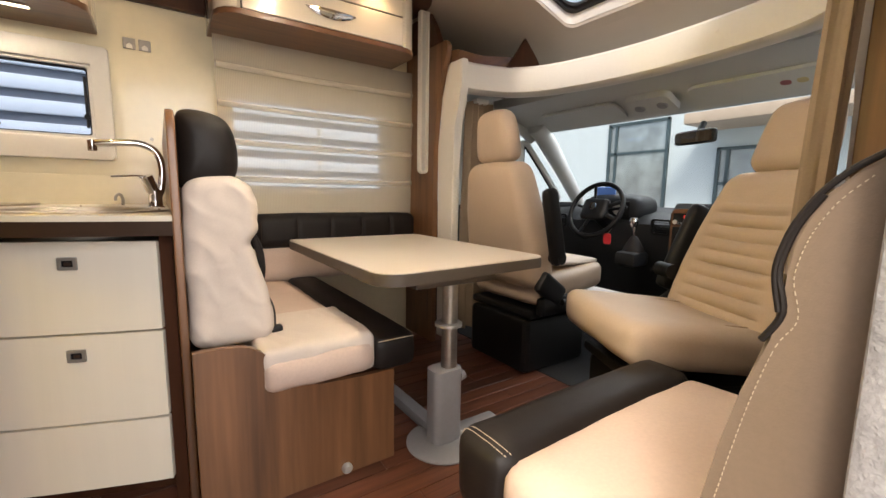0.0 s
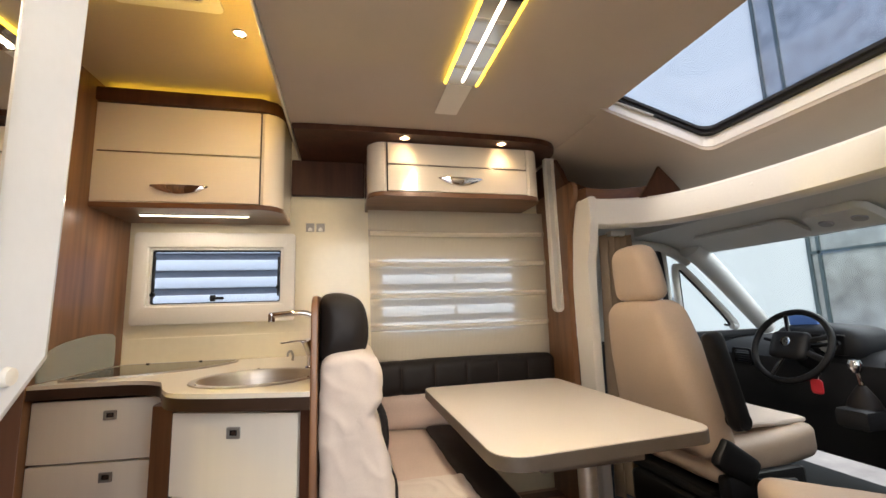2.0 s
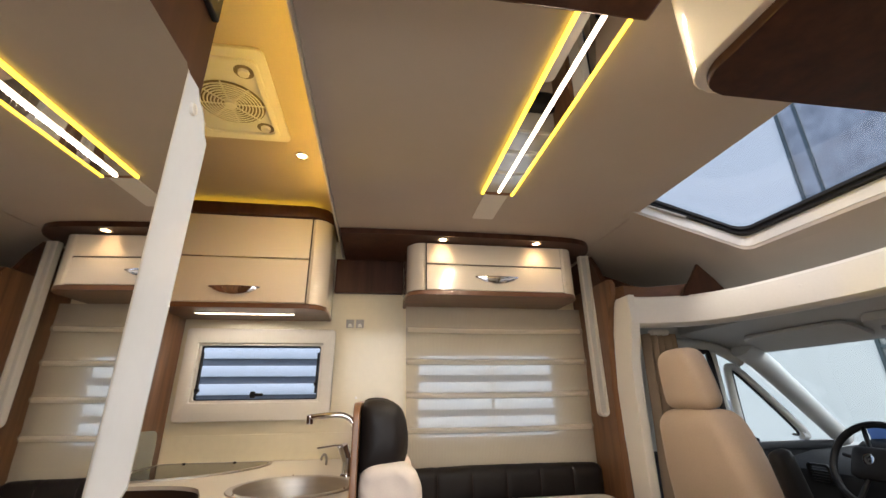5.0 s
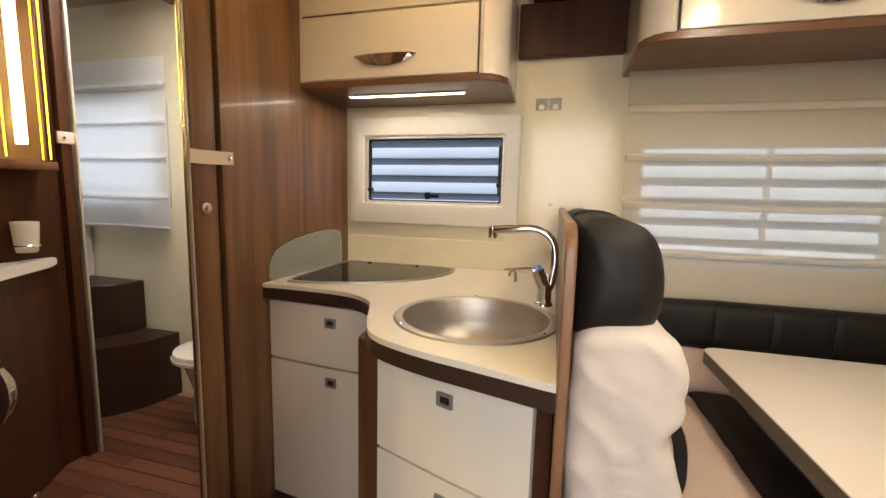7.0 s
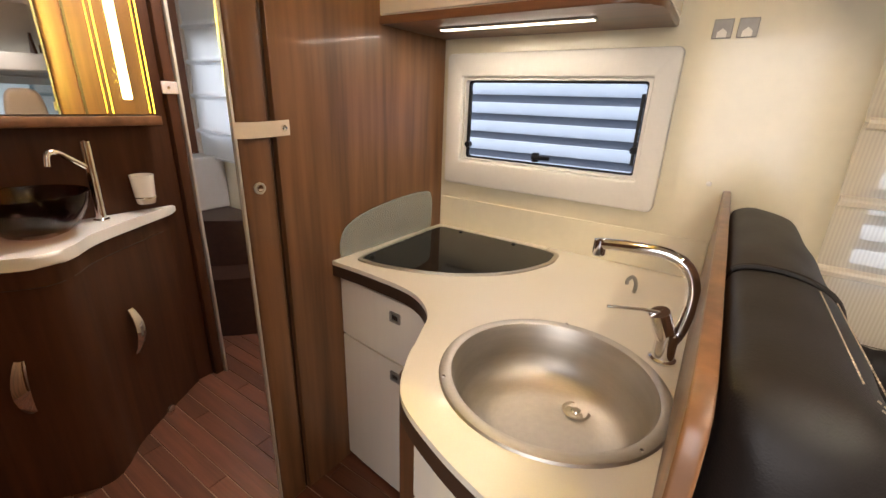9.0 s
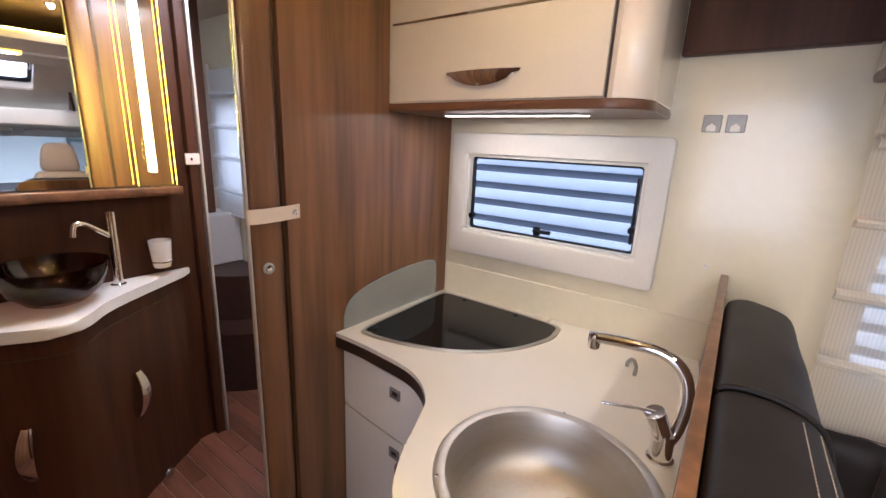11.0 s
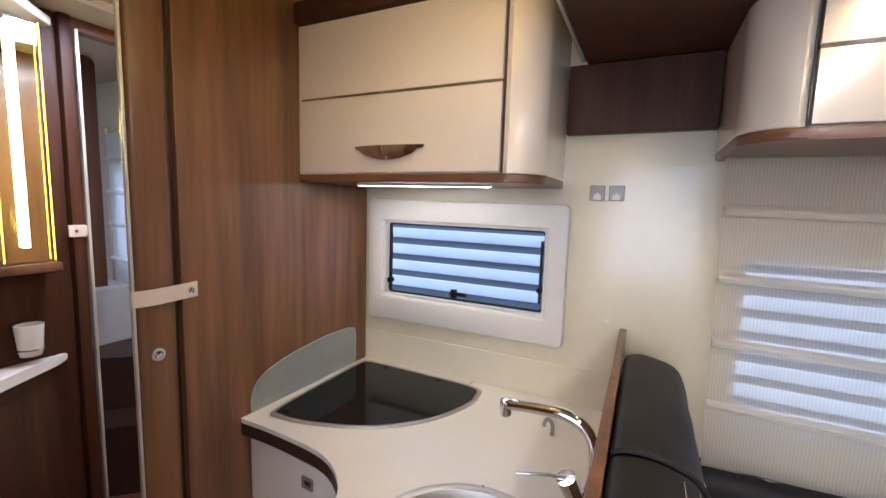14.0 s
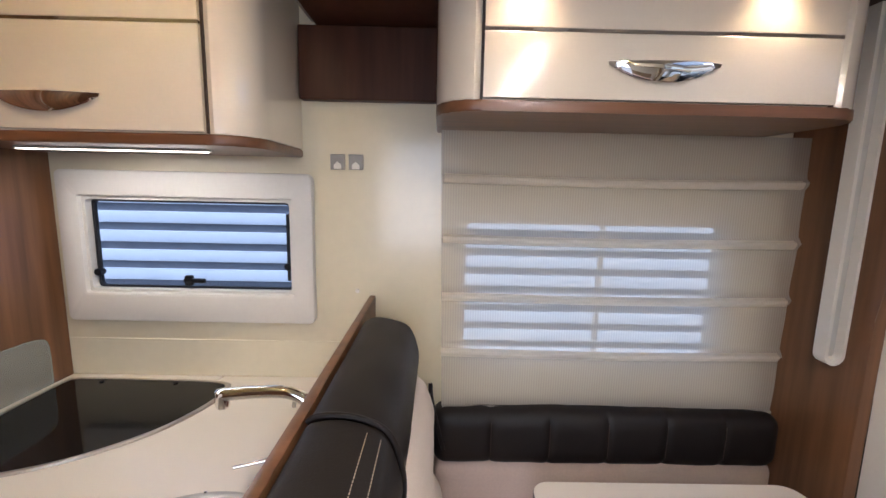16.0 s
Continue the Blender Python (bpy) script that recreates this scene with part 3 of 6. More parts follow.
# hob under a dark glass lid: a quarter shape with rounded corners
HOBP = curve_points([(-1.035, 2.285, 0), (-1.055, 2.255, 0), (-1.055, 2.0, 0), (-1.05, 1.79, 0), (-1.015, 1.755, 0), (-0.88, 1.775, 0), (-0.70, 1.85, 0), (-0.56, 1.98, 0), (-0.49, 2.13, 0), (-0.485, 2.22, 0), (-0.52, 2.275, 0),
                     (-0.75, 2.287, 0), (-1.0, 2.29, 0)], 5, True)
hob = thing("gas_hob", (-0.8, 2.05, 0.9), "corner hob under a black glass lid with a steel rim", "hob")
cen = Vector((-0.83, 2.07, 0))
part("rim", framed([tuple(p)[:2] for p in HOBP], [tuple(cen + (p - cen) * 0.955)[:2] for p in HOBP], 0.9005, 0.908, "z", 0.002), STEEL, hob)
part("glass_lid", slab([tuple(cen + (p - cen) * 0.953)[:2] for p in HOBP], 0.9006, 0.9065, r=0.001), HOB, hob, "black glass lid")
for x, y in ((-0.93, 2.265), (-0.68, 2.262), (-1.01, 1.80)):
    part("hinge", lathe([(0.008, 0.907), (0.0075, 0.911), (0.0001, 0.9115)], (x, y, 0), 12), BLACK, hob)

guard = thing("splash_guard", (-1.08, 1.95, 0.9), "frosted glass splash guard on the partition", "splash guard")
gp = curve_points([(1.735, 0.905, 0), (1.735, 0.955, 0), (1.765, 1.01, 0), (1.86, 1.045, 0), (2.0, 1.065, 0), (2.13, 1.072, 0), (2.225, 1.065, 0), (2.25, 1.03, 0), (2.25, 0.905, 0)], 5)
part("pane", slab([tuple(p)[:2] for p in gp], -1.080, -1.074, "x"), FROST, guard, "frosted greenish glass")
part("pane_edge", tube([(-1.077, p.x, p.y) for p in gp], 0.0025, 6), FROST, guard)
for y, z in ((1.742, 0.93), (2.01, 1.066), (2.243, 0.93)):
    part("clip", box((-1.0845, y - 0.008, z - 0.008), (-1.069, y + 0.008, z + 0.010), 0.003), ACRYLIC, guard)

slanted(guard, SLANT)


def latch(name, bm_centre, normal, parent):
    """Square push latch: a grey frame with a dark recess and a small bar."""
    u = Vector((-normal.y, normal.x, 0))
    m = Matrix((( *u, 0), (0, 0, 1, 0), (*(normal), 0), (0, 0, 0, 1))).transposed()
    m.translation = bm_centre
    bm = framed(rounded(-0.023, -0.018, 0.023, 0.018, 0.003, 2), rounded(-0.014, -0.009, 0.014, 0.009, 0.002, 2), 0, 0.006, "z", 0.001)
    bm.transform(m)
    f = part(name, bm, SWITCH, parent, "grey metal push latch")
    bm = box((-0.016, -0.011, -0.001), (0.016, 0.011, 0.0015))
    bm.transform(m)
    part("recess", bm, BLACK, f, smooth=False)
    bm = box((-0.008, -0.006, 0.001), (0.008, 0.004, 0.004), 0.001)
    bm.transform(m)
    part("button", bm, EDGE, f)


def front_along(points, z0, z1, thick, inset=0.0):
    """A drawer front that follows a line in plan."""
    bm = bmesh.new()
    ps = [Vector(p) for p in points]
    nor = []
    for i in range(len(ps)):
        d = (ps[min(i + 1, len(ps) - 1)] - ps[max(i - 1, 0)]).normalized()
        nor.append(Vector((d.y, -d.x)))
    outl = [p + n_ * inset for p, n_ in zip(ps, nor)] + [p - n_ * thick for p, n_ in reversed(list(zip(ps, nor)))]
    return slab([tuple(p) for p in outl], z0, z1, r=0.0025)


# drawer unit under the sink (turned a little towards the entrance) and narrow unit under the hob
unit = thing("drawer_unit", (-0.28, 1.6, 0), "cream drawer unit with three fronts and dark sides", "cabinet")
D0, D1 = Vector((-0.487, 1.367)), Vector((-0.075, 1.215))
dn = Vector(((D1 - D0).y, -(D1 - D0).x)).normalized()
body = [(-0.545, 1.415), (-0.037, 1.225), (-0.037, 2.33), (-0.545, 2.33)]
part("body", slab(body, 0.08, 0.745), DARKWOOD, unit, smooth=False)
part("plinth", slab([(-0.53, 1.47), (-0.037, 1.29), (-0.037, 2.33), (-0.53, 2.33)], 0, 0.08), DARKWOOD, unit, smooth=False)
part("side_post", slab([(-0.572, 1.445), (-0.566, 1.412), (-0.494, 1.381), (-0.494, 1.72), (-0.572, 1.72)], 0.0, 0.845, r=0.003), WOOD, unit)
part("end_post", slab([(-0.068, 1.222), (-0.036, 1.21), (-0.036, 1.30), (-0.068, 1.30)], 0.0, 0.845), DARKWOOD, unit)
for z0, z1, zl in ((0.565, 0.825, 0.765), (0.295, 0.558, 0.50), (0.085, 0.288, 0.235)):
    pts = [D0.lerp(D1, k / 8) + dn * 0.003 * math.sin(math.pi * k / 8) for k in range(9)]
    f = part("drawer_front", front_along(pts, z0, z1, 0.022), DRAWER, unit)
    c = D0.lerp(D1, 0.507) + dn * 0.0032
    if zl > 0.3:
        latch("latch", Vector((c.x, c.y, zl)), Vector((dn.x, dn.y, 0)), f)
unit2 = thing("hob_unit", (-0.85, 1.9, 0), "cream two-front unit below the hob", "cabinet")
part("body", box((-1.083, 1.745, 0.08), (-0.575, 2.33, 0.745)), DARKWOOD, unit2, smooth=False)
part("plinth", box((-1.083, 1.78, 0), (-0.575, 2.33, 0.079)), DARKWOOD, unit2, smooth=False)
H0, H1 = Vector((-1.103, 1.726)), Vector((-0.60, 1.680))
hn = Vector(((H1 - H0).y, -(H1 - H0).x)).normalized()
for z0, z1, zl in ((0.605, 0.832, 0.773), (0.030, 0.597, 0.545)):
    pts = [H0.lerp(H1, k / 8) - hn * 0.020 * (1 - math.sin(math.pi * (0.25 + 0.5 * k / 8))) for k in range(9)]
    f = part("drawer_front", front_along(pts, z0, z1, 0.020), DRAWER, unit2)
    c = H0.lerp(H1, 0.56)
    latch("latch", Vector((c.x, c.y, zl)) + Vector((hn.x, hn.y, 0)) * 0.0003, Vector((hn.x, hn.y, 0)), f)

# kitchen window: moulded frame, inner frame, hinged acrylic pane with stays and a catch
win = thing("kitchen_window", (-0.635, FAR, 1.1), "white moulded kitchen window with black catch", "window", kind="structure")
part("moulding", framed(rounded(-1.055, 1.105, -0.217, 1.615, 0.02, 4), rounded(-0.985, 1.205, -0.287, 1.53, 0.006, 4), FAR - 0.0005, FAR - 0.028, "y", 0.008), WHITE, win)
part("inner_frame", framed(rounded(-0.984, 1.206, -0.288, 1.529, 0.006, 3), rounded(-0.974, 1.215, -0.298, 1.519, 0.012, 3), FAR - 0.012, FAR + 0.035, "y", 0.002), WHITE, win)
part("gasket", framed(rounded(-0.9735, 1.2155, -0.2985, 1.5185, 0.012, 3), rounded(-0.966, 1.222, -0.306, 1.511, 0.012, 3), FAR + 0.014, FAR + 0.03, "y", 0.002), RUBBER, win)
wp = part("pane", slab(rounded(-0.968, 1.220, -0.304, 1.513, 0.01, 3), FAR + 0.018, FAR + 0.022, "y"), BLUEGLASS, win, "acrylic pane with raindrops")
wp.visible_shadow = False
part("blind_case", box((-0.972, FAR - 0.008, 1.5195), (-0.300, FAR + 0.012, 1.5285), 0.003), WHITE, win)
c = part("catch", box((-0.675, FAR - 0.002, 1.236), (-0.60, FAR + 0.012, 1.252), 0.005), BLACK, win, "black plastic catch")
part("catch_base", box((-0.672, FAR + 0.001, 1.226), (-0.645, FAR + 0.0175, 1.262), 0.004), BLACK, win)
for x in (-0.960, -0.312):
    part("stay", tube([(x, FAR + 0.008, 1.25), (x, FAR + 0.010, 1.48)], 0.006, 8), RUBBER, win)
    part("stay_knob", lathe([(0.012, -0.012), (0.014, 0), (0.012, 0.012)], (0, 0, 0), 12, caps=True, m=pose(x, FAR + 0.006, 1.27 if x < -0.5 else 1.30, 90)), BLACK, win)
for k in range(46):
    r = random.Random(k)
    x, z, q = -0.80 + 0.32 * r.random() ** 1.3, 1.25 + 0.235 * r.random() ** 0.6, 0.0012 + 0.0016 * r.random()
    if k < 1:
        drops = bmesh.new()
    bmesh.ops.create_icosphere(drops, subdivisions=1, radius=q, matrix=Matrix.Translation((x, FAR + 0.0175, z)))
part("raindrops", drops, ACRYLIC, win)

solo("splashback", box((-1.082, FAR - 0.0055, 0.9008), (-0.036, FAR - 0.0008, 1.036), 0.0015), WALL, "glossy cream splashback strip above the worktop", "splashback", kind="structure")

# double switch on the wall
sw = thing("light_switch", (-0.103, FAR, 1.65), "pair of grey switch plates on the cream wall", "switch")
for x in (-0.135, -0.075):
    p = part("plate", box((x - 0.024, FAR - 0.008, 1.632), (x + 0.024, FAR - 0.0005, 1.682), 0.002), SWITCH, sw)
    part("rocker", slab([(x - 0.012, 1.634), (x + 0.012, 1.634), (x + 0.012, 1.648), (x, 1.658), (x - 0.012, 1.648)], FAR - 0.012, FAR - 0.0085, "y"), WHITE, p)
solo("wall_hook_dot", lathe([(0.008, 0), (0.006, 0.005), (0.0001, 0.006)], (0, 0, 0), 12, m=pose(-0.075, FAR - 0.0005, 1.22, 90)), WHITE, "small white screw cap on the wall", "screw cap")


# ---- overhead lockers ----
def pull(x, z, y, parent):
    """Curved chrome pull with a shadow gap under it."""
    bm = bmesh.new()
    n = 20
    for k in range(n + 1):
        u = 2 * k / n - 1
        w = 0.128 * u
        drop = 0.034 * (1 - u * u) + 0.004
        out = 0.024 * (1 - 0.75 * u * u)
        row = [bm.verts.new((x + w, y - 0.0004, z + 0.006)), bm.verts.new((x + w, y - out, z + 0.006)), bm.verts.new((x + w * 0.98, y - 1.02 * out, z - 0.5 * drop)), bm.verts.new((x + w * 0.94, y - 0.6 * out, z - drop))]
        if k:
            for i in range(4):
                bm.faces.new((old[i], old[(i + 1) % 4], row[(i + 1) % 4], row[i]))
        else:
            bm.faces.new(row)
        old = row
    bm.faces.new(old)
    return part("handle", bm, CHROME, parent, "curved chrome pull")


def locker(name, label, x0, x1, d0, d1, z0, z1, zsplit, hx, round_left):
    """Cream overhead locker: rounded body ends, a lift door in two fields with a chrome line, brown bottom board."""
    front = FAR - 0.38 if name == "kitchen_locker" else FAR - 0.41
    ob = thing(name, ((x0 + x1) / 2, FAR, z0), label, "locker", "overhead lockers")
    rr = 0.105
    right = [(x1 - rr + rr * math.sin(radians(a)), front + rr - rr * math.cos(radians(a))) for a in range(0, 91, 10)]
    left = [(x0 + rr - rr * math.sin(radians(a)), front + rr - rr * math.cos(radians(a))) for a in range(90, -1, -10)] if round_left else [(x0, front)]
    out = left + right + [(x1, FAR - 0.002), (x0, FAR - 0.002)]
    part("body", slab([(u, v + (0.014 if d0 <= u <= d1 and v < front + 0.003 else 0)) for u, v in out], z0, z1, r=0.004), LACQUER, ob)
    pts = [(d0 + 0.003, front - 0.004), (d1 - 0.003, front - 0.004), (d1 - 0.003, front + 0.013), (d0 + 0.003, front + 0.013)]
    door = part("door", slab(pts, z0 + 0.004, zsplit - 0.004, r=0.002), LACQUER, ob)
    part("upper_field", slab(pts, zsplit + 0.004, z1 - 0.004, r=0.002), LACQUER, ob)
    part("chrome_line", box((d0 + 0.003, front - 0.003, zsplit - 0.0035), (d1 - 0.003, front + 0.012, zsplit + 0.0035)), CHROME, ob)
    for x in ((d0, d1) if round_left else (d1,)):
        part("shadow_gap", box((x - 0.0028, front + 0.006, z0 + 0.002), (x + 0.0028, front + 0.02, z1 - 0.002)), EDGE, ob)
    pull(hx, z0 + 0.080, front - 0.004, door)
    part("bottom_board", slab([(u, v - (0.004 if v < FAR - 0.01 else 0)) for u, v in out], z0 - 0.026, z0 - 0.0004, r=0.006), WOODX, ob)
    return ob


k1 = locker("kitchen_locker", "cream gloss overhead locker above the hob", -1.097, -0.250, -1.085, -0.355, 1.695, 2.192, 1.945, -0.72, False)
k2 = locker("lounge_locker", "cream gloss overhead locker above the dinette", 0.190, 1.218, 0.295, 1.113, 1.783, 2.065, 1.935, 0.706, True)
part("top_board", slab([(-1.097, FAR - 0.40), (-0.36, FAR - 0.40), (-0.28, FAR - 0.36), (-0.245, FAR - 0.28), (-0.245, FAR - 0.002), (-1.090, FAR - 0.002)], 2.193, 2.265, r=0.008), DARKWOOD, k1)
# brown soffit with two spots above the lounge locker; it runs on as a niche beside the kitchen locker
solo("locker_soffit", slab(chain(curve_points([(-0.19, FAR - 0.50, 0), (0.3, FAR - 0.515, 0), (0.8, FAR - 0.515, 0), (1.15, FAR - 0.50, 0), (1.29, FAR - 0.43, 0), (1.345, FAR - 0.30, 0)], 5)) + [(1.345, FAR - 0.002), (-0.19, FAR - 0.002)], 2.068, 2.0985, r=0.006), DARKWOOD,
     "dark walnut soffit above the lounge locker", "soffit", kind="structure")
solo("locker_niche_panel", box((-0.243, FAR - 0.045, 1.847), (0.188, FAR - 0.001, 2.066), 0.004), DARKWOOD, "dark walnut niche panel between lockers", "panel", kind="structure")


def spot(x, y, z, name="ceiling_spot", watts=1.6, cone=125):
    ob = thing(name, (x, y, z), "small chrome spot light, lit warm", "spot light", "ceiling spots")
    part("ring", lathe([(0.032, z - 0.0005), (0.031, z - 0.004), (0.024, z - 0.006), (0.021, z - 0.003)], (x, y, 0), 24), CHROME, ob)
    part("lens", lathe([(0.021, z - 0.003), (0.0001, z - 0.0032)], (x, y, 0), 20), SPOTGLOW, ob)
    lamp = new("spot_lamp", bpy.data.lights.new("spot_lamp", "SPOT"))
    lamp.data.energy, lamp.data.color, lamp.data.spot_size, lamp.data.spot_blend, lamp.data.shadow_soft_size = watts, WARM, radians(cone), 0.8, 0.018
    lamp.matrix_world = look((x, y, z - 0.012), (x, y, 0))


spot(0.385, FAR - 0.465, 2.068), spot(0.945, FAR - 0.465, 2.068), spot(-0.353, 1.459, KTOP, watts=8.0, cone=168)
strip = thing("locker_strip_light", (-0.69, 2.1, 1.668), "white strip light under the kitchen locker", "strip light")
part("housing", box((-0.95, 2.085, 1.663), (-0.43, 2.115, 1.6688), 0.002), TRIM, strip)
part("diffuser", box((-0.945, 2.089, 1.6615), (-0.435, 2.111, 1.6628)), LEDGLOW, strip, smooth=False)

# ceiling light: mirror-faced tray with a bright middle line and amber edges
cl = thing("ceiling_strip_light", (0.555, 0.84, TOP), "long mirrored ceiling strip light with amber glowing edges", "ceiling light")
tray = part("tray", slab(rounded(0.49, 0.34, 0.62, 1.34, 0.02), TOP - 0.010, TOP - 0.0005, r=0.002), MIRROR, cl, "mirrored tray")
part("diffuser", box((0.549, 0.37, TOP - 0.016), (0.561, 1.31, TOP - 0.0102), 0.003), LEDGLOW, cl)
for x in (0.483, 0.6225):
    part("amber_edge", box((x - 0.002, 0.345, TOP - 0.014), (x + 0.0065, 1.335, TOP - 0.0015)), AMBERGLOW, cl, smooth=False)
part("end_plate", slab(rounded(0.50, 1.345, 0.61, 1.62, 0.008), TOP - 0.006, TOP - 0.0005, r=0.002), WHITE, cl, "white end plate")
# amber cove along the kitchen side and over the kitchen locker
solo("cove_light", box((-0.195, 0.0, TOP + 0.031), (-0.185, 1.90, TOP + 0.040)), AMBERGLOW, "amber cove light behind the ceiling edge", "cove light", smooth=False)
solo("cove_light", box((-1.07, FAR - 0.34, 2.2655), (-0.32, FAR - 0.325, 2.272)), AMBERGLOW, "amber cove light above the kitchen locker", "cove light", smooth=False)

# roof fan over the kitchen
fan = thing("roof_vent", (-0.56, 1.10, KTOP), "cream roof vent with a round fan grille", "roof vent")
part("plate", slab(rounded(-0.75, 0.82, -0.38, 1.34, 0.02), KTOP - 0.012, KTOP - 0.0005, r=0.004), WHITE, fan)
part("raised_frame", framed(rounded(-0.72, 0.86, -0.41, 1.30, 0.03), rounded(-0.70, 0.88, -0.43, 1.28, 0.03), KTOP - 0.0125, KTOP - 0.022, "z", 0.003), WHITE, fan)
for k in range(9):
    part("grille_ring", tube([(-0.56 + (0.02 + 0.012 * k) * math.cos(radians(a)), 1.10 + (0.02 + 0.012 * k) * math.sin(radians(a)), KTOP - 0.020) for a in range(0, 360, 12)], 0.0028, 6, True), WHITE, fan)
# flat darker disc, the shade behind the grille put into its colour
part("grille_back", lathe([(0.125, KTOP - 0.0135), (0.0001, KTOP - 0.0136)], (-0.56, 1.10, 0), 32), VENTSHADE, fan)
for a in range(0, 360, 45):
    part("grille_bar", tube([(-0.56 + 0.018 * math.cos(radians(a)), 1.10 + 0.018 * math.sin(radians(a)), KTOP - 0.018), (-0.56 + 0.125 * math.cos(radians(a)), 1.10 + 0.125 * math.sin(radians(a)), KTOP - 0.018)], 0.003, 6), WHITE, fan)
part("hub", lathe([(0.022, KTOP - 0.014), (0.021, KTOP - 0.026), (0.0001, KTOP - 0.028)], (-0.56, 1.10, 0), 20), WHITE, fan)
for x, y in ((-0.465, 0.925), (-0.465, 1.245), (-0.665, 0.925)):
    # flat darker disc round each knob, painted as a shaded well
    part("knob_well_shade", lathe([(0.034, KTOP - 0.0125), (0.032, KTOP - 0.0135), (0.0001, KTOP - 0.0134)], (x, y, 0), 20), VENTSHADE, fan)
    part("knob", lathe([(0.02, KTOP - 0.0125), (0.018, KTOP - 0.024), (0.0001, KTOP - 0.026)], (x, y, 0), 16), WHITE, fan)

# ---- dinette ----
# wooden back panel and bench base
solo("bench_back_panel", slab([(1.152, 0.0), (FAR - 0.002, 0.0), (FAR - 0.002, 1.205), (1.215, 1.198), (1.172, 1.185), (1.156, 1.165), (1.152, 1.12)], -0.0335, -0.012, "x", r=0.004), WOOD, "walnut panel between kitchen and bench", "panel", kind="structure")
bench = thing("bench", (0.3, 1.6, 0), "walnut bench base with a scooped front", "bench")
BY = 1.05
prof = [(-0.0115, 0.0), (0.605, 0.0), (0.605, 0.345), (0.50, 0.345)] + [tuple(p)[:2] for p in curve_points([(0.36, 0.350, 0), (0.29, 0.372, 0), (0.22, 0.44, 0), (0.16, 0.50, 0), (0.10, 0.525, 0), (-0.0115, 0.528, 0)], 5)]
part("front_panel", slab(prof, BY, BY + 0.022, "y", r=0.003), WOOD, bench)
part("side_panel", box((0.585, BY + 0.0225, 0), (0.605, FAR - 0.003, 0.344), 0.003), DARKWOOD, bench)
part("seat_board", box((-0.011, BY + 0.0225, 0.325), (0.584, FAR - 0.003, 0.343)), DARKWOOD, bench, smooth=False)
part("floor_stop", lathe([(0.018, 0), (0.018, 0.012), (0.012, 0.02), (0.0001, 0.021)], (0, 0, 0), 16, m=pose(0.42, BY - 0.0005, 0.03, 90)), TRIM, bench, "small metal door stop")

def creased(p):
    """Loose cotton: low folds that run across the seat."""
    p = p.copy()
    w = 1.8 * noise.noise(Vector((p.x * 6, p.y * 6, 2)))
    p.z += 0.0035 * abs(math.sin(30 * p.x + 17 * p.y + 3 * w)) ** 0.7 * (1 if p.z > 0 else 0)
    return p


seatc = thing("bench_cushion", (0.35, 1.65, 0.345), "sand seat cushion with a dark leather front and pale cover", "cushion")
part("pad", cushion((0.38, 1.20, 0.125), 0.05, (14, 26, 6), 0.018, 0.010, 2.0, Matrix.Translation((0.345, 1.63, 0.412))), SEATCLOTH, seatc)
part("cover", cushion((0.375, 0.41, 0.136), 0.026, (56, 56, 16), 0.008, 0.011, 5.0, Matrix.Translation((0.347, 1.249, 0.428)), creased), COVER, seatc, "pale cotton cover")
part("leather_front", cushion((0.17, 1.22, 0.132), 0.035, (8, 24, 6), 0.008, 0.003, 1.0, Matrix.Translation((0.605, 1.64, 0.412))), LEATHER, seatc, "dark leather front roll")
part("seam", tube([(0.688, 1.06 + 0.05 * k, 0.462) for k in range(23)], 0.0014, 5), THREAD, seatc)
part("seam_end", tube(curve_points([(0.535, 1.033, 0.462), (0.60, 1.029, 0.464), (0.675, 1.033, 0.462)], 4), 0.0014, 5), THREAD, seatc)

# back cushion in its cover, and the dark headrest roll with piping and twin stitching
backc = thing("bench_back_cushion", (0.1, 1.65, 0.5), "bench backrest in a pale wrinkled cover", "cushion")


def leaning(p):
    p = p.copy()
    u = (p.z + 0.25) / 0.5
    p.x += 0.055 * (1 - u) * (1 if p.x > 0 else 0) + (0.013 * math.sin(u * 9.5) - 0.020 * math.exp(-((u - 0.62) / 0.05) ** 2) if p.x > 0.02 else 0)
    if p.y < -0.4:
        w = 2.2 * noise.noise(Vector((p.x * 9, 0, p.z * 5)))
        p.y += 0.007 * (abs(math.sin(24 * (p.z + 0.9 * p.x) + w)) ** 0.6 - 0.6)
    if p.x > 0.04:
        p.x += 0.007 * (abs(math.sin(26 * p.z + 2.5 * noise.noise(Vector((p.y * 3, 1, p.z * 4))))) ** 0.7 - 0.6)
    return p


part("cover", cushion((0.180, 1.00, 0.525), 0.040, (24, 70, 72), 0.012, 0.012, 3.0, Matrix.Translation((0.083, 1.665, 0.750)), leaning), COVER, backc)
part("leather_edge", tube(curve_points([(0.150, 1.235, 0.88), (0.195, 1.222, 0.80), (0.205, 1.22, 0.72), (0.200, 1.222, 0.66), (0.23, 1.228, 0.58), (0.235, 1.235, 0.52)], 5), 0.012, 8), LEATHER, backc, "dark leather edge")
part("strap_end", box((0.225, 1.20, 0.50), (0.262, 1.235, 0.522), 0.006), BLACK, backc)
headr = thing("bench_bolster", (0.075, 1.65, 1.0), "dark brown leather headrest roll with pale stitching", "headrest")


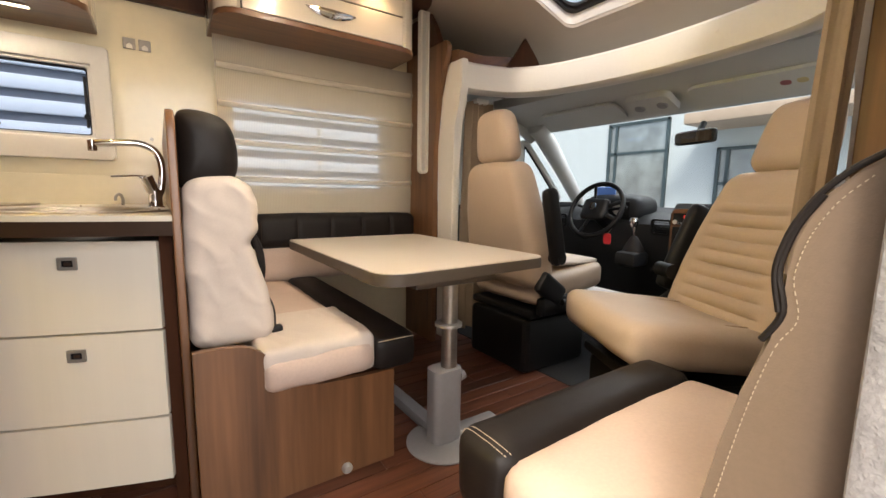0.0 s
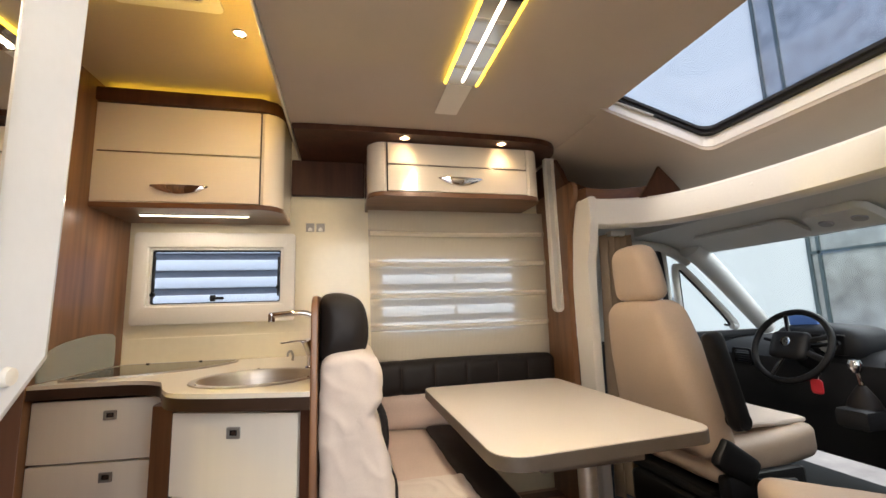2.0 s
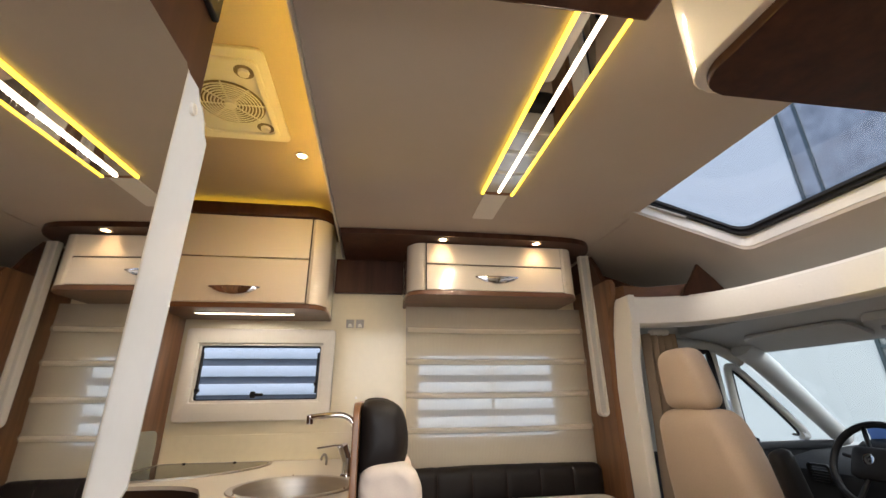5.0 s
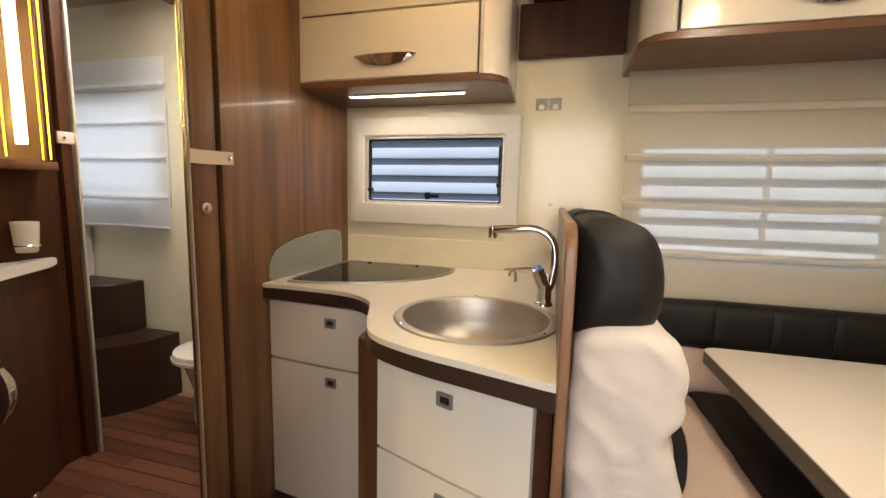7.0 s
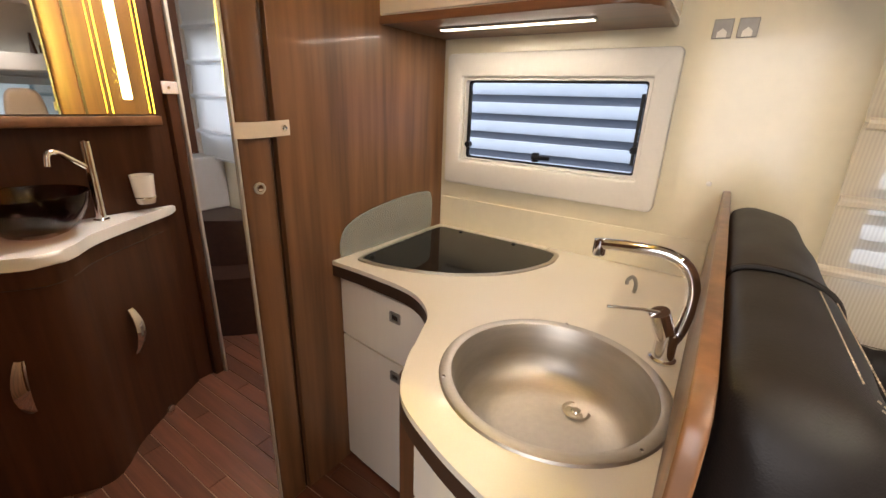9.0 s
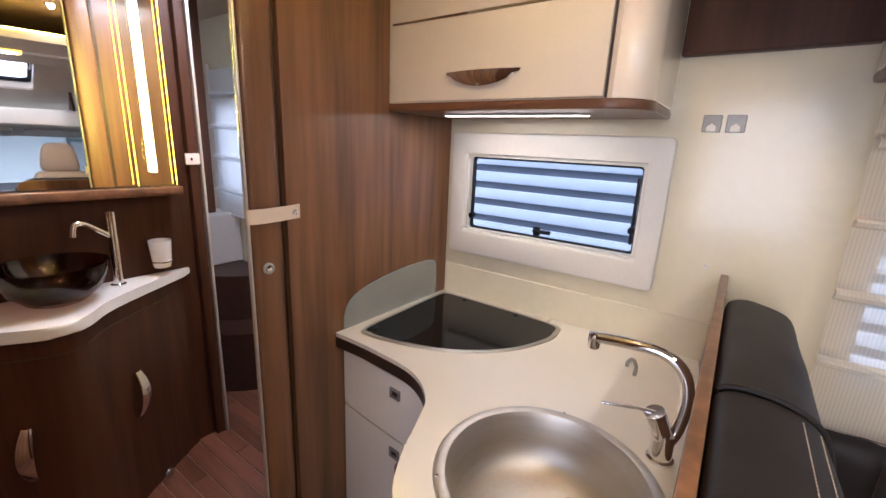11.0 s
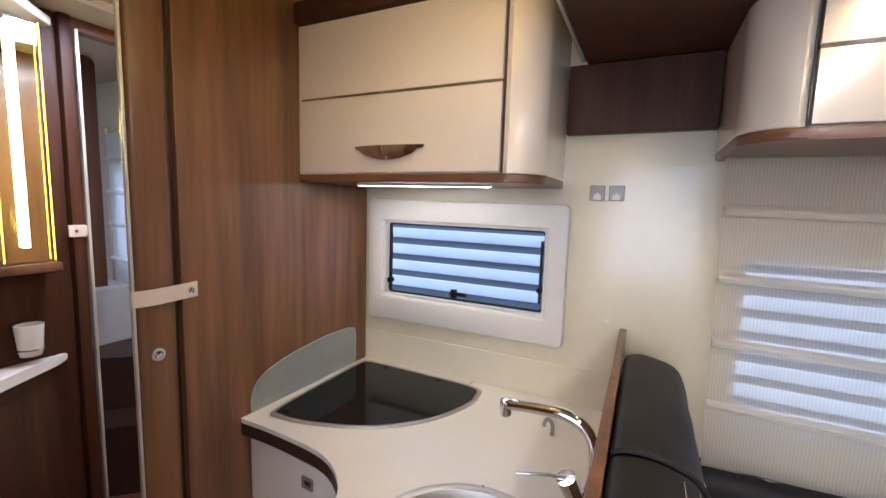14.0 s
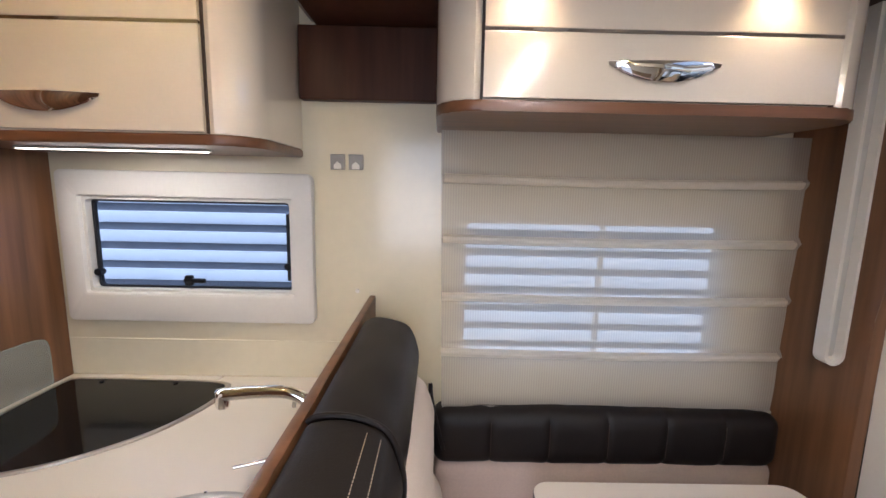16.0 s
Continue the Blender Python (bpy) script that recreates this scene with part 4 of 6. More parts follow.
# D-shaped section: flat against the panel, full in front, drawn in below
DSEC = chain(curve_points([(-0.0105, 0.985, 0), (-0.0105, 1.06, 0), (-0.0105, 1.15, 0), (-0.004, 1.196, 0), (0.03, 1.209, 0), (0.085, 1.203, 0), (0.127, 1.178, 0), (0.147, 1.125, 0),
                           (0.152, 1.075, 0), (0.143, 1.020, 0), (0.112, 0.982, 0), (0.04, 0.972, 0)], 4, True))
DMID = Vector((0.065, 1.09))


def section_line(y, grow, a, b):
    return [Vector((DMID.x + (x - DMID.x) * grow, y, DMID.y + (z - DMID.y) * grow)) for x, z in DSEC[a:b]]


def roll(y0, y1, seed, cap0, cap1):
    """The section drawn out along y, with softly rounded ends of the given depth."""
    bm = bmesh.new()
    rings = []
    ends = [i_ / 9 for i_ in range(10)]
    ys = [y0 + cap0 * (1 - math.cos(math.pi / 2 * e)) for e in ends] + [y0 + cap0 + (y1 - cap1 - y0 - cap0) * i_ / 16 for i_ in range(1, 16)] + [y1 - cap1 * (1 - math.cos(math.pi / 2 * e)) for e in reversed(ends)]
    for y in ys:
        d = max(0.0, min((y - y0) / cap0, (y1 - y) / cap1, 1.0))
        grow = 0.04 + 0.96 * (1 - (1 - d) ** 2.6) ** (1 / 2.6)
        ring = []
        for q in section_line(y, grow, 0, len(DSEC)):
            q.x = max(q.x, -0.0105) if grow > 0.9 else q.x
            if q.x > 0.0:
                q += 0.0035 * noise.noise_vector(Vector((q.x * 16 + seed, q.y * 9, q.z * 16)))
            ring.append(bm.verts.new(q))
        rings.append(ring)
    for a, b in zip(rings, rings[1:]):
        for k in range(len(a)):
            bm.faces.new((a[k], a[(k + 1) % len(a)], b[(k + 1) % len(a)], b[k]))
    bm.faces.new(rings[0]), bm.faces.new(rings[-1])
    return bm


def stitches(points, r, dash=0.004, gap=0.0035):
    """A dashed seam: short thread lengths along a line."""
    bm = bmesh.new()
    ps = [Vector(p) for p in points]
    for a, b in zip(ps, ps[1:]):
        n_ = max(1, round((b - a).length / (dash + gap)))
        for k in range(n_):
            tube([a.lerp(b, k / n_), a.lerp(b, (k + dash / (dash + gap)) / n_)], r, 5, bm=bm)
    return bm


part("near_roll", roll(1.172, 1.563, 1.0, 0.085, 0.012), LEATHER, headr)
part("far_roll", roll(1.565, 2.12, 4.0, 0.012, 0.05), LEATHER, headr)
part("piping", tube(section_line(1.564, 1.012, 12, 44), 0.0055, 8), LEATHER, headr)
for yy in (1.255, 1.270):
    part("stitching", stitches(section_line(yy, 1.006, 22, 40), 0.0009), THREAD, headr)
for off in (21, 23):
    x, z = DSEC[off]
    part("stitching", stitches([(x + 0.0015, 1.28 + 0.028 * k, z + 0.0035) for k in range(10)], 0.0009), THREAD, headr)

# dark roll and sand panel along the window wall
wr = thing("wall_cushion", (0.8, 2.2, 0.45), "dark leather back roll over a sand panel below the window", "cushion")


def pinched(p):
    p = p.copy()
    u = (p.x + 0.59) / 0.1967
    p.y += 0.007 * math.exp(-((u - round(u)) / 0.05) ** 2) if p.y < 0 else 0
    return p


part("roll", cushion((1.18, 0.13, 0.195), 0.05, (108, 8, 10), 0.006, 0.004, 2.0, Matrix.Translation((0.783, 2.265, 0.748)), pinched), LEATHER, wr)
for k in range(1, 6):
    xs = 0.193 + 0.1967 * k
    part("seam", tube([(xs, 2.2045, 0.69), (xs, 2.203, 0.75), (xs, 2.2045, 0.81)], 0.0016, 5), EDGE, wr)
part("lower_panel", cushion((1.17, 0.11, 0.20), 0.035, (20, 6, 6), 0.006, 0.006, 7.0, Matrix.Translation((0.79, 2.275, 0.56))), SEATCLOTH, wr)

# table
table = thing("table", (0.85, 1.4, 0), "cream topped table on a grey steel column", "table")
TT = [(x, y + 0.045 * (x - 0.49) / 0.785 * (2.03 - y) / 1.13) for x, y in rounded(0.49, 0.905, 1.275, 2.050, [0.05, 0.05, 0.10, 0.07], 8)]
part("tabletop", slab(TT, 0.7165, 0.72, r=0.001), TABLETOP, table)
part("edge_band", framed([(0.88 + (x - 0.88) * 1.004, 1.47 + (y - 1.47) * 1.003) for x, y in TT], [(0.88 + (x - 0.88) * 0.985, 1.47 + (y - 1.47) * 0.99) for x, y in TT], 0.676, 0.7163, "z", 0.003), TABLEEDGE, table)
part("underframe", box((0.64, 0.96, 0.645), (1.0, 1.75, 0.6755), 0.008), TABLEEDGE, table)
PX, PY = 0.805, 1.02
part("upper_column", tube([(PX + 0.02, PY, 0.27), (PX + 0.02, PY, 0.645)], 0.030, 24), STEEL, table, "brushed steel inner column")
part("collar", lathe([(0.034, 0.475), (0.052, 0.478), (0.052, 0.490), (0.034, 0.493)], (PX + 0.015, PY, 0), 28), TRIM, table)
part("sleeve", slab(rounded(PX - 0.062, PY - 0.045, PX + 0.062, PY + 0.045, 0.03), 0.012, 0.315, r=0.004), GREY, table)
part("clamp_knob", tube([(PX + 0.062, PY - 0.01, 0.27), (PX + 0.085, PY - 0.01, 0.27)], [0.022, 0.018], 14), GREY, table)
part("foot_plate", lathe([(0.145, 0.008), (0.145, 0.014), (0.12, 0.022), (0.05, 0.03)], (PX, PY, 0), 36), GREY, table)
part("foot_beam", box((PX - 0.028, PY + 0.05, 0.0085), (PX + 0.028, PY + 0.62, 0.055), 0.006), GREY, table)
part("foot_beam", box((PX + 0.064, PY - 0.03, 0.0085), (PX + 0.26, PY + 0.03, 0.05), 0.006), GREY, table)

# roman blind in front of the lounge window
def roman_blind(name, label, x0, x1, z0, z1, y, folds, mat, fold_mat):
    ob = thing(name, ((x0 + x1) / 2, y, z0), label, "roman blind")
    bm = bmesh.new()
    nx = 60
    prof_ = []
    zs = [z1 - (z1 - z0) * k / 80 for k in range(81)]
    for z in zs:
        near_ = min((abs(z - f) for f in folds), default=1)
        prof_.append((z, -0.016 * math.exp(-(near_ / 0.012) ** 2)))
    rows = []
    for z, dy in prof_:
        row = []
        for k in range(nx + 1):
            x = x0 + (x1 - x0) * k / nx
            sag = 0.006 * math.sin(math.pi * k / nx)
            wob = 0.006 * noise.noise(Vector((x * 2.2, z * 6, 1.3))) + 0.0025 * noise.noise(Vector((x * 14, z * 3, 4.1)))
            inset = 0.018 * (1 - (z - z0) / (z1 - z0)) if k in (0, nx) else 0
            row.append(bm.verts.new((x + (inset if k == 0 else -inset), y + dy + wob, z - sag * (1 if z < z1 - 0.05 else 0))))
        rows.append(row)
    for a, b in zip(rows, rows[1:]):
        for k in range(nx):
            bm.faces.new((a[k], a[k + 1], b[k + 1], b[k]))
    part("cloth", bm, mat, ob)
    for f in folds:
        bm = bmesh.new()
        rows = []
        for dz, dy in ((0.010, -0.008), (0.003, -0.023), (-0.004, -0.025), (-0.016, -0.018), (-0.019, -0.010)):
            rows.append([bm.verts.new((x0 + 0.012 + (x1 - x0 - 0.042) * k / 40, y + dy + 0.006 * noise.noise(Vector(((x0 + (x1 - x0) * k / 40) * 2.2, f * 6, 1.3))), f + dz - 0.006 * math.sin(math.pi * k / 40))) for k in range(41)])
        for a, b in zip(rows, rows[1:]):
            for k in range(40):
                bm.faces.new((a[k], a[k + 1], b[k + 1], b[k]))
        part("fold", bm, fold_mat, ob, "folded batten pocket")
    part("hem_bar", tube([(x0 + 0.02, y - 0.004, z0 + 0.008), (x1 - 0.02, y - 0.004, z0 + 0.006)], 0.006, 8), mat, ob)
    return ob


roman_blind("roman_blind", "cream ribbed roman blind lowered over the window", 0.205, 1.372, 0.835, 1.757, 2.255, (1.615, 1.425, 1.235, 1.045), BLIND, BLINDFOLD)
lw = thing("lounge_window", (0.715, FAR, 0.99), "lounge window behind the blind", "window", kind="structure")
part("frame", framed(rounded(0.27, 0.965, 1.195, 1.50, 0.03), rounded(0.295, 0.995, 1.160, 1.465, 0.02), FAR - 0.02, FAR + 0.03, "y", 0.004), WHITE, lw)
part("divider", box((0.755, FAR - 0.004, 0.99), (0.770, FAR + 0.02, 1.47), 0.003), WHITE, lw)
pn = part("pane", box((0.296, FAR + 0.021, 0.996), (1.159, FAR + 0.025, 1.464)), GLASS, lw, smooth=False)
pn.visible_shadow = False
solo("wire_holder", tube(curve_points([(0.185, 2.20, 0.95), (0.19, 2.19, 0.90), (0.215, 2.17, 0.80), (0.23, 2.17, 0.74)], 5), 0.007, 8), LEATHER, "black cord hanging beside the bench", "cord")

# partition at the cab end, with its pale upright channel
solo("wall_partition_cab", slab([(1.986, 0.0), (1.986, 1.25), (1.951, 1.55), (1.902, 1.70), (1.856, 1.775), (1.852, 1.83), (1.875, 1.86), (FAR - 0.002, 1.86), (FAR - 0.002, 0.0)], 1.365, 1.40, "x", r=0.004), WOOD, "walnut partition panel at the cab", "wall", kind="structure")
solo("wall_partition_cab_upper", slab([(1.93, 1.8605), (FAR - 0.002, 1.8605), (FAR - 0.002, 2.066), (2.06, 2.066), (1.99, 1.97)], 1.366, 1.399, "x", r=0.003), DARKWOOD, "dark walnut upper panel at the cab", "wall", kind="structure")
ch = thing("upright_channel", (1.335, 2.07, 1.1), "pale upright curtain channel with a rounded end", "channel")
part("channel", framed(rounded(1.305, 1.10, 1.3645, 2.066, [0, 0, 0.03, 0.03]), rounded(1.315, 1.115, 1.356, 2.06, [0, 0, 0.02, 0.02]), 2.045, 2.085, "y", 0.003), WHITE, ch)
part("back", box((1.316, 2.07, 1.12), (1.355, 2.080, 2.06)), TRIM, ch, smooth=False)

# side seat beside the entrance
side = thing("side_bench", (0.82, 0.15, 0), "beige side seat with dark leather front, beside the entrance", "seat")
part("base", box((0.47, NEAR + 0.002, 0), (1.18, 0.34, 0.30), 0.004), WOOD, side)
part("cushion", cushion((0.745, 0.44, 0.165), 0.05, (16, 12, 6), 0.018, 0.004, 1.0, Matrix.Translation((0.82, 0.11, 0.383))), SEATCLOTH, side)
part("leather_front", cushion((0.755, 0.155, 0.178), 0.042, (18, 8, 8), 0.008, 0.004, 6.0, Matrix.Translation((0.82, 0.385, 0.386))), LEATHER, side, "dark leather front roll")
for dx in (0.0, 0.014):
    part("stitching", stitches(curve_points([(0.462 + dx, 0.315, 0.472), (0.458 + dx, 0.38, 0.478), (0.462 + dx, 0.445, 0.464), (0.464 + dx, 0.46, 0.40)], 5), 0.0012), THREAD, side)
part("stitching", stitches([(0.47 + 0.05 * k, 0.452, 0.455) for k in range(15)], 0.0010), THREAD, side)


BP = [(NEAR + 0.004, 0.455), (0.012, 0.455), (-0.006, 0.53), (-0.023, 0.614), (-0.036, 0.69), (-0.049, 0.76), (-0.065, 0.824), (-0.080, 0.857), (-0.073, 0.896), (-0.078, 0.928), (-0.086, 0.951), (-0.100, 0.976), (-0.120, 0.998), (NEAR + 0.012, 1.014), (NEAR + 0.004, 1.016)]
bm = slab(BP, 0.457, 1.16, "x", r=0.004, seg=2)
bmesh.ops.subdivide_edges(bm, edges=[e for e in bm.edges if abs(e.verts[0].co.x - e.verts[1].co.x) > 0.3], cuts=10)
for v in bm.verts:
    v.co.y += 0.006 * noise.noise(v.co * 7) * (1 if v.co.y > NEAR + 0.02 else 0)
part("backrest", bm, TAUPE, side, "taupe leather backrest")
part("piping", tube(curve_points([(0.456, y + 0.004, z) for y, z in BP[7:14]], 5), 0.0032, 8), LEATHER, side, "dark piping")
part("stitching", stitches(curve_points([(0.4555, y - 0.012, z - 0.004) for y, z in BP[2:13]], 5), 0.0006), THREAD, side)
part("edge_panel", tube(curve_points([(0.457, y + 0.001, z) for y, z in BP[6:12]], 5), 0.0036, 8), LEATHER, side, "dark leather edge panel")

# entrance: felt strip, white frame, step
solo("door_felt", box((0.4235, NEAR - 0.05, 0.0), (0.4535, NEAR + 0.010, 1.96), 0.008), FELT, "grey felt strip beside the entrance", "trim", kind="structure")
solo("door_frame_front", box((0.415, NEAR - 0.085, -0.06), (0.475, NEAR - 0.051, 2.0), 0.006), DOORWHITE, "white entrance door frame", "trim", kind="structure")
solo("door_frame_rear", box((-0.335, NEAR - 0.075, -0.06), (-0.296, NEAR - 0.0405, 2.0), 0.006), DOORWHITE, "white entrance door frame", "trim", kind="structure")
solo("door_frame_top", box((-0.2955, NEAR - 0.075, 1.962), (0.4145, NEAR - 0.0405, 2.0), 0.006), DOORWHITE, "white head of the entrance door frame", "trim", kind="structure")
solo("entrance_step", box((-0.29, NEAR - 0.30, -0.42), (0.43, NEAR - 0.045, -0.36), 0.01), GREY, "grey folding entrance step", "step")
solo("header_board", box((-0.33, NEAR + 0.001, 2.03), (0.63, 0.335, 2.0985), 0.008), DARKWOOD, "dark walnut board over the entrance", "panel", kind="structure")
l3 = thing("side_locker", (1.1, 0.07, 1.79), "cream overhead locker with a dark bottom, over the side seat", "locker", "overhead lockers")
lo3 = rounded(0.63, NEAR + 0.002, 1.36, 0.30, [0, 0.07, 0, 0], 8)
part("body", slab(lo3, 1.806, 2.0985, r=0.004), LACQUER, l3)
part("bottom_board", slab([(0.995 + (x - 0.995) * 0.955, 0.07 + (y - 0.07) * 0.92) for x, y in lo3], 1.785, 1.8055, r=0.004), DARKWOOD, l3)
part("amber_edge", box((0.627, 0.0, 2.085), (0.6295, 0.22, 2.094)), AMBERGLOW, l3, smooth=False)

# tower beside the entrance: mirror and padded white edge
tower = thing("wardrobe_tower", (-0.6, 0.1, 0), "walnut wardrobe tower with a mirror and a white rounded edge", "wardrobe")
part("body", box((-0.95, NEAR + 0.002, 0), (-0.336, 0.43, TOP + 0.198), 0.006), DARKWOOD, tower)
wpan = [(NEAR + 0.01, 0.97), (0.29, 0.975), (0.412, 1.09), (0.412, 1.66)] + [(0.412 - 0.07 * (1 - math.cos(radians(a))), 1.66 + 0.07 * math.sin(radians(a))) for a in range(15, 91, 15)] + [(NEAR + 0.01, 1.73)]
part("white_panel", slab(wpan, -0.3355, -0.300, "x", r=0.017, seg=4), GLOSSWHITE, tower, "white padded panel edge")
part("mirror", slab([(-0.235, 0.985), (0.163, 0.985), (0.171, 1.0), (0.171, 1.705), (0.163, 1.715), (-0.235, 1.715)], -0.003, 0.003, "x"), MIRROR, tower, "tall mirror", local=True).data.transform(pose(0.3055, 0, 0, 0, 0, -2.0))
part("mirror_edge", box((-0.2995, 0.272, 0.99), (-0.2865, 0.277, 1.71)), TRIM, tower, smooth=False)
for z in (1.08, 1.68):
    part("cap", lathe([(0.012, 0), (0.010, 0.006), (0.0001, 0.007)], (0, 0, 0), 14, m=pose(-0.3005, 0.335, z, 0, 90, 0)), WHITE, tower)
pd = part("control_panel", box((-0.3355, 0.28, 1.95), (-0.322, 0.405, 2.07), 0.004), BLACK, tower, "black control panel")
for k in range(3):
    part("control_key", box((-0.3218, 0.30 + 0.03 * k, 1.985), (-0.3205, 0.322 + 0.03 * k, 2.01), 0.0004), GREY, pd)

# roof light in the slope
rl = thing("roof_light", (1.6, 0.9, 2.0), "large tilted roof light with a black seal and stays", "roof light")


def slope_frame(o, i, lo, hi):
    bm = bmesh.new()
    rings = []
    for pts, off in ((o, lo), (o, hi), (i, hi), (i, lo)):
        rings.append([bm.verts.new((x, y, sz(x) + off)) for x, y in pts])
    n = len(o)
    for a in range(4):
        for k in range(n):
            bm.faces.new((rings[a][k], rings[a][(k + 1) % n], rings[(a + 1) % 4][(k + 1) % n], rings[(a + 1) % 4][k]))
    return bm


part("inner_frame", slope_frame(rounded(SX0 - 0.012, SY0 - 0.05, SX1 + 0.05, SY1 + 0.05, 0.012), rounded(SX0 + 0.012, SY0 + 0.012, SX1 - 0.012, SY1 - 0.012, 0.05), -0.018, -0.001), CEIL, rl)
part("liner", slope_frame(rounded(SX0 + 0.001, SY0 + 0.001, SX1 - 0.001, SY1 - 0.001, 0.04), rounded(SX0 + 0.014, SY0 + 0.014, SX1 - 0.014, SY1 - 0.014, 0.05), -0.0005, 0.055), WHITE, rl)
for k, (d0, d1, z0, z1, mt) in enumerate(((0.004, 0.030, 0.056, 0.07, RUBBER), (0.012, 0.022, 0.071, 0.08, TRIM), (0.02, 0.042, 0.0715, 0.086, RUBBER))):
    part("seal", slope_frame(rounded(SX0 + d0, SY0 + d0, SX1 - d0, SY1 - d0, 0.05), rounded(SX0 + d1, SY0 + d1, SX1 - d1, SY1 - d1, 0.06), z0, z1), mt, rl)
g = part("pane", sloped(SX0 + 0.015, SX1 - 0.015, SY0 + 0.015, SY1 - 0.015, 0.0875, 0.004), ROOFGLASS, rl, smooth=False)
g.visible_shadow = False
st = [(SX0 + 0.10, SY1 - 0.022, sz(SX0 + 0.10) + 0.045), (SX0 + 0.34, SY1 - 0.03, sz(SX0 + 0.34) + 0.05)]
part("stay", tube(st, 0.006, 8), TRIM, rl)
part("stay_knob", lathe([(0.016, -0.015), (0.018, 0), (0.014, 0.015)], st[0], 12), BLACK, rl)
part("stay_lever", tube([st[0], (SX0 + 0.14, SY1 - 0.06, st[0][2] + 0.012)], 0.006, 8), BLACK, rl)

# ---- cab ----
arch = thing("cab_arch", (1.7, 1.1, 0.2), "white moulded arch round the cab opening", "arch")


def pillar(flip):
    f = (lambda y: 1.92 - y) if flip else (lambda y: y)
    line = [(1.99, 0.05), (1.99, 1.25), (1.955, 1.55), (1.91, 1.70), (1.88, 1.742), (1.76, 1.742), (1.755, 1.57), (1.79, 1.50), (1.815, 1.38), (1.828, 1.2), (1.834, 0.05)]
    return slab([(f(y), z) for y, z in line], 1.402, 1.455, "x", r=0.014, seg=3)


part("pillar", pillar(False), WHITE, arch)
part("pillar", pillar(True), WHITE, arch)
pathb = curve_points([(1.404, 1.775, 0), (1.56, 1.765, 0), (1.76, 1.68, 0), (1.89, 1.45, 0), (1.955, 0.985, 0), (1.90, 0.49, 0), (1.78, 0.25, 0), (1.58, 0.165, 0), (1.404, 0.155, 0)], 8)
bm = bmesh.new()
sec = [(0.0, -0.085), (-0.018, -0.07), (-0.02, 0.0), (-0.010, 0.065), (0.006, 0.080), (0.09, 0.085), (0.16, 0.06), (0.16, -0.05), (0.05, -0.088)]
rings = []
for i, p in enumerate(pathb):
    d = (pathb[min(i + 1, len(pathb) - 1)] - pathb[max(i - 1, 0)]).normalized()
    out = Vector((-d.y, d.x, 0)) * 1.0
    out = out if out.dot(p - Vector((1.2, 0.985, 0))) > 0 else -out
    rise = 0.0
    rings.append([bm.verts.new((p.x + out.x * u, p.y + out.y * u, 1.655 + v + rise)) for u, v in sec])
for a, b in zip(rings, rings[1:]):
    for k in range(len(sec)):
        bm.faces.new((a[k], a[(k + 1) % len(sec)], b[(k + 1) % len(sec)], b[k]))
bm.faces.new(rings[0]), bm.faces.new(rings[-1])
part("beam", bm, WHITE, arch)
for x, y in ((1.922, 1.236), (1.918, 0.655)):
    part("button", lathe([(0.013, 0), (0.011, 0.006), (0.004, 0.008), (0.0001, 0.007)], (0, 0, 0), 14, m=pose(x, y, 1.665, 0, -90, 0)), WHITE, arch)
solo("shelf_lip", slab([(1.402, 1.90), (1.44, 1.835), (1.62, 1.855), (1.80, 1.75), (1.83, 1.77), (1.64, 1.885), (1.45, 1.87), (1.41, 1.92)], 1.742, 1.815, r=0.004), WOODX, "dark walnut lip of the overcab shelf", "shelf", kind="structure")
solo("shelf_fin", slab([(1.70, 1.73), (2.02, 1.73), (1.93, 1.83), (1.84, 1.92), (1.80, 1.86)], 1.70, 1.722, "y", r=0.003), DARKWOOD, "curved dark walnut shelf fin", "shelf", kind="structure")
solo("shelf_back", box((1.401, FAR - 0.02, 1.60), (2.4, FAR - 0.003, 2.1)), DARKWOOD, "dark walnut lining of the overcab shelf", "panel", kind="structure", smooth=False)
solo("overcab_shelf", box((1.42, 1.905, 1.70), (2.0, FAR - 0.021, 1.739)), DARKWOOD, "dark walnut overcab shelf", "shelf", kind="structure", smooth=False)
solo("wall_partition_cab_right", box((1.365, NEAR + 0.002, 0), (1.40, 0.075, 2.09), 0.004), WOOD, "walnut partition panel at the cab door side", "wall", kind="structure")
gh = thing("grab_handle", (1.34, 0.05, 1.2), "pale grab handle on the walnut partition", "handle")
part("bar", tube([(1.325, -0.06, 1.13), (1.325, -0.06, 1.62)], 0.018, 12), WHITE, gh)
for z in (1.14, 1.61):
    part("foot", tube([(1.3645, -0.06, z), (1.325, -0.06, z)], 0.016, 10), WHITE, gh)


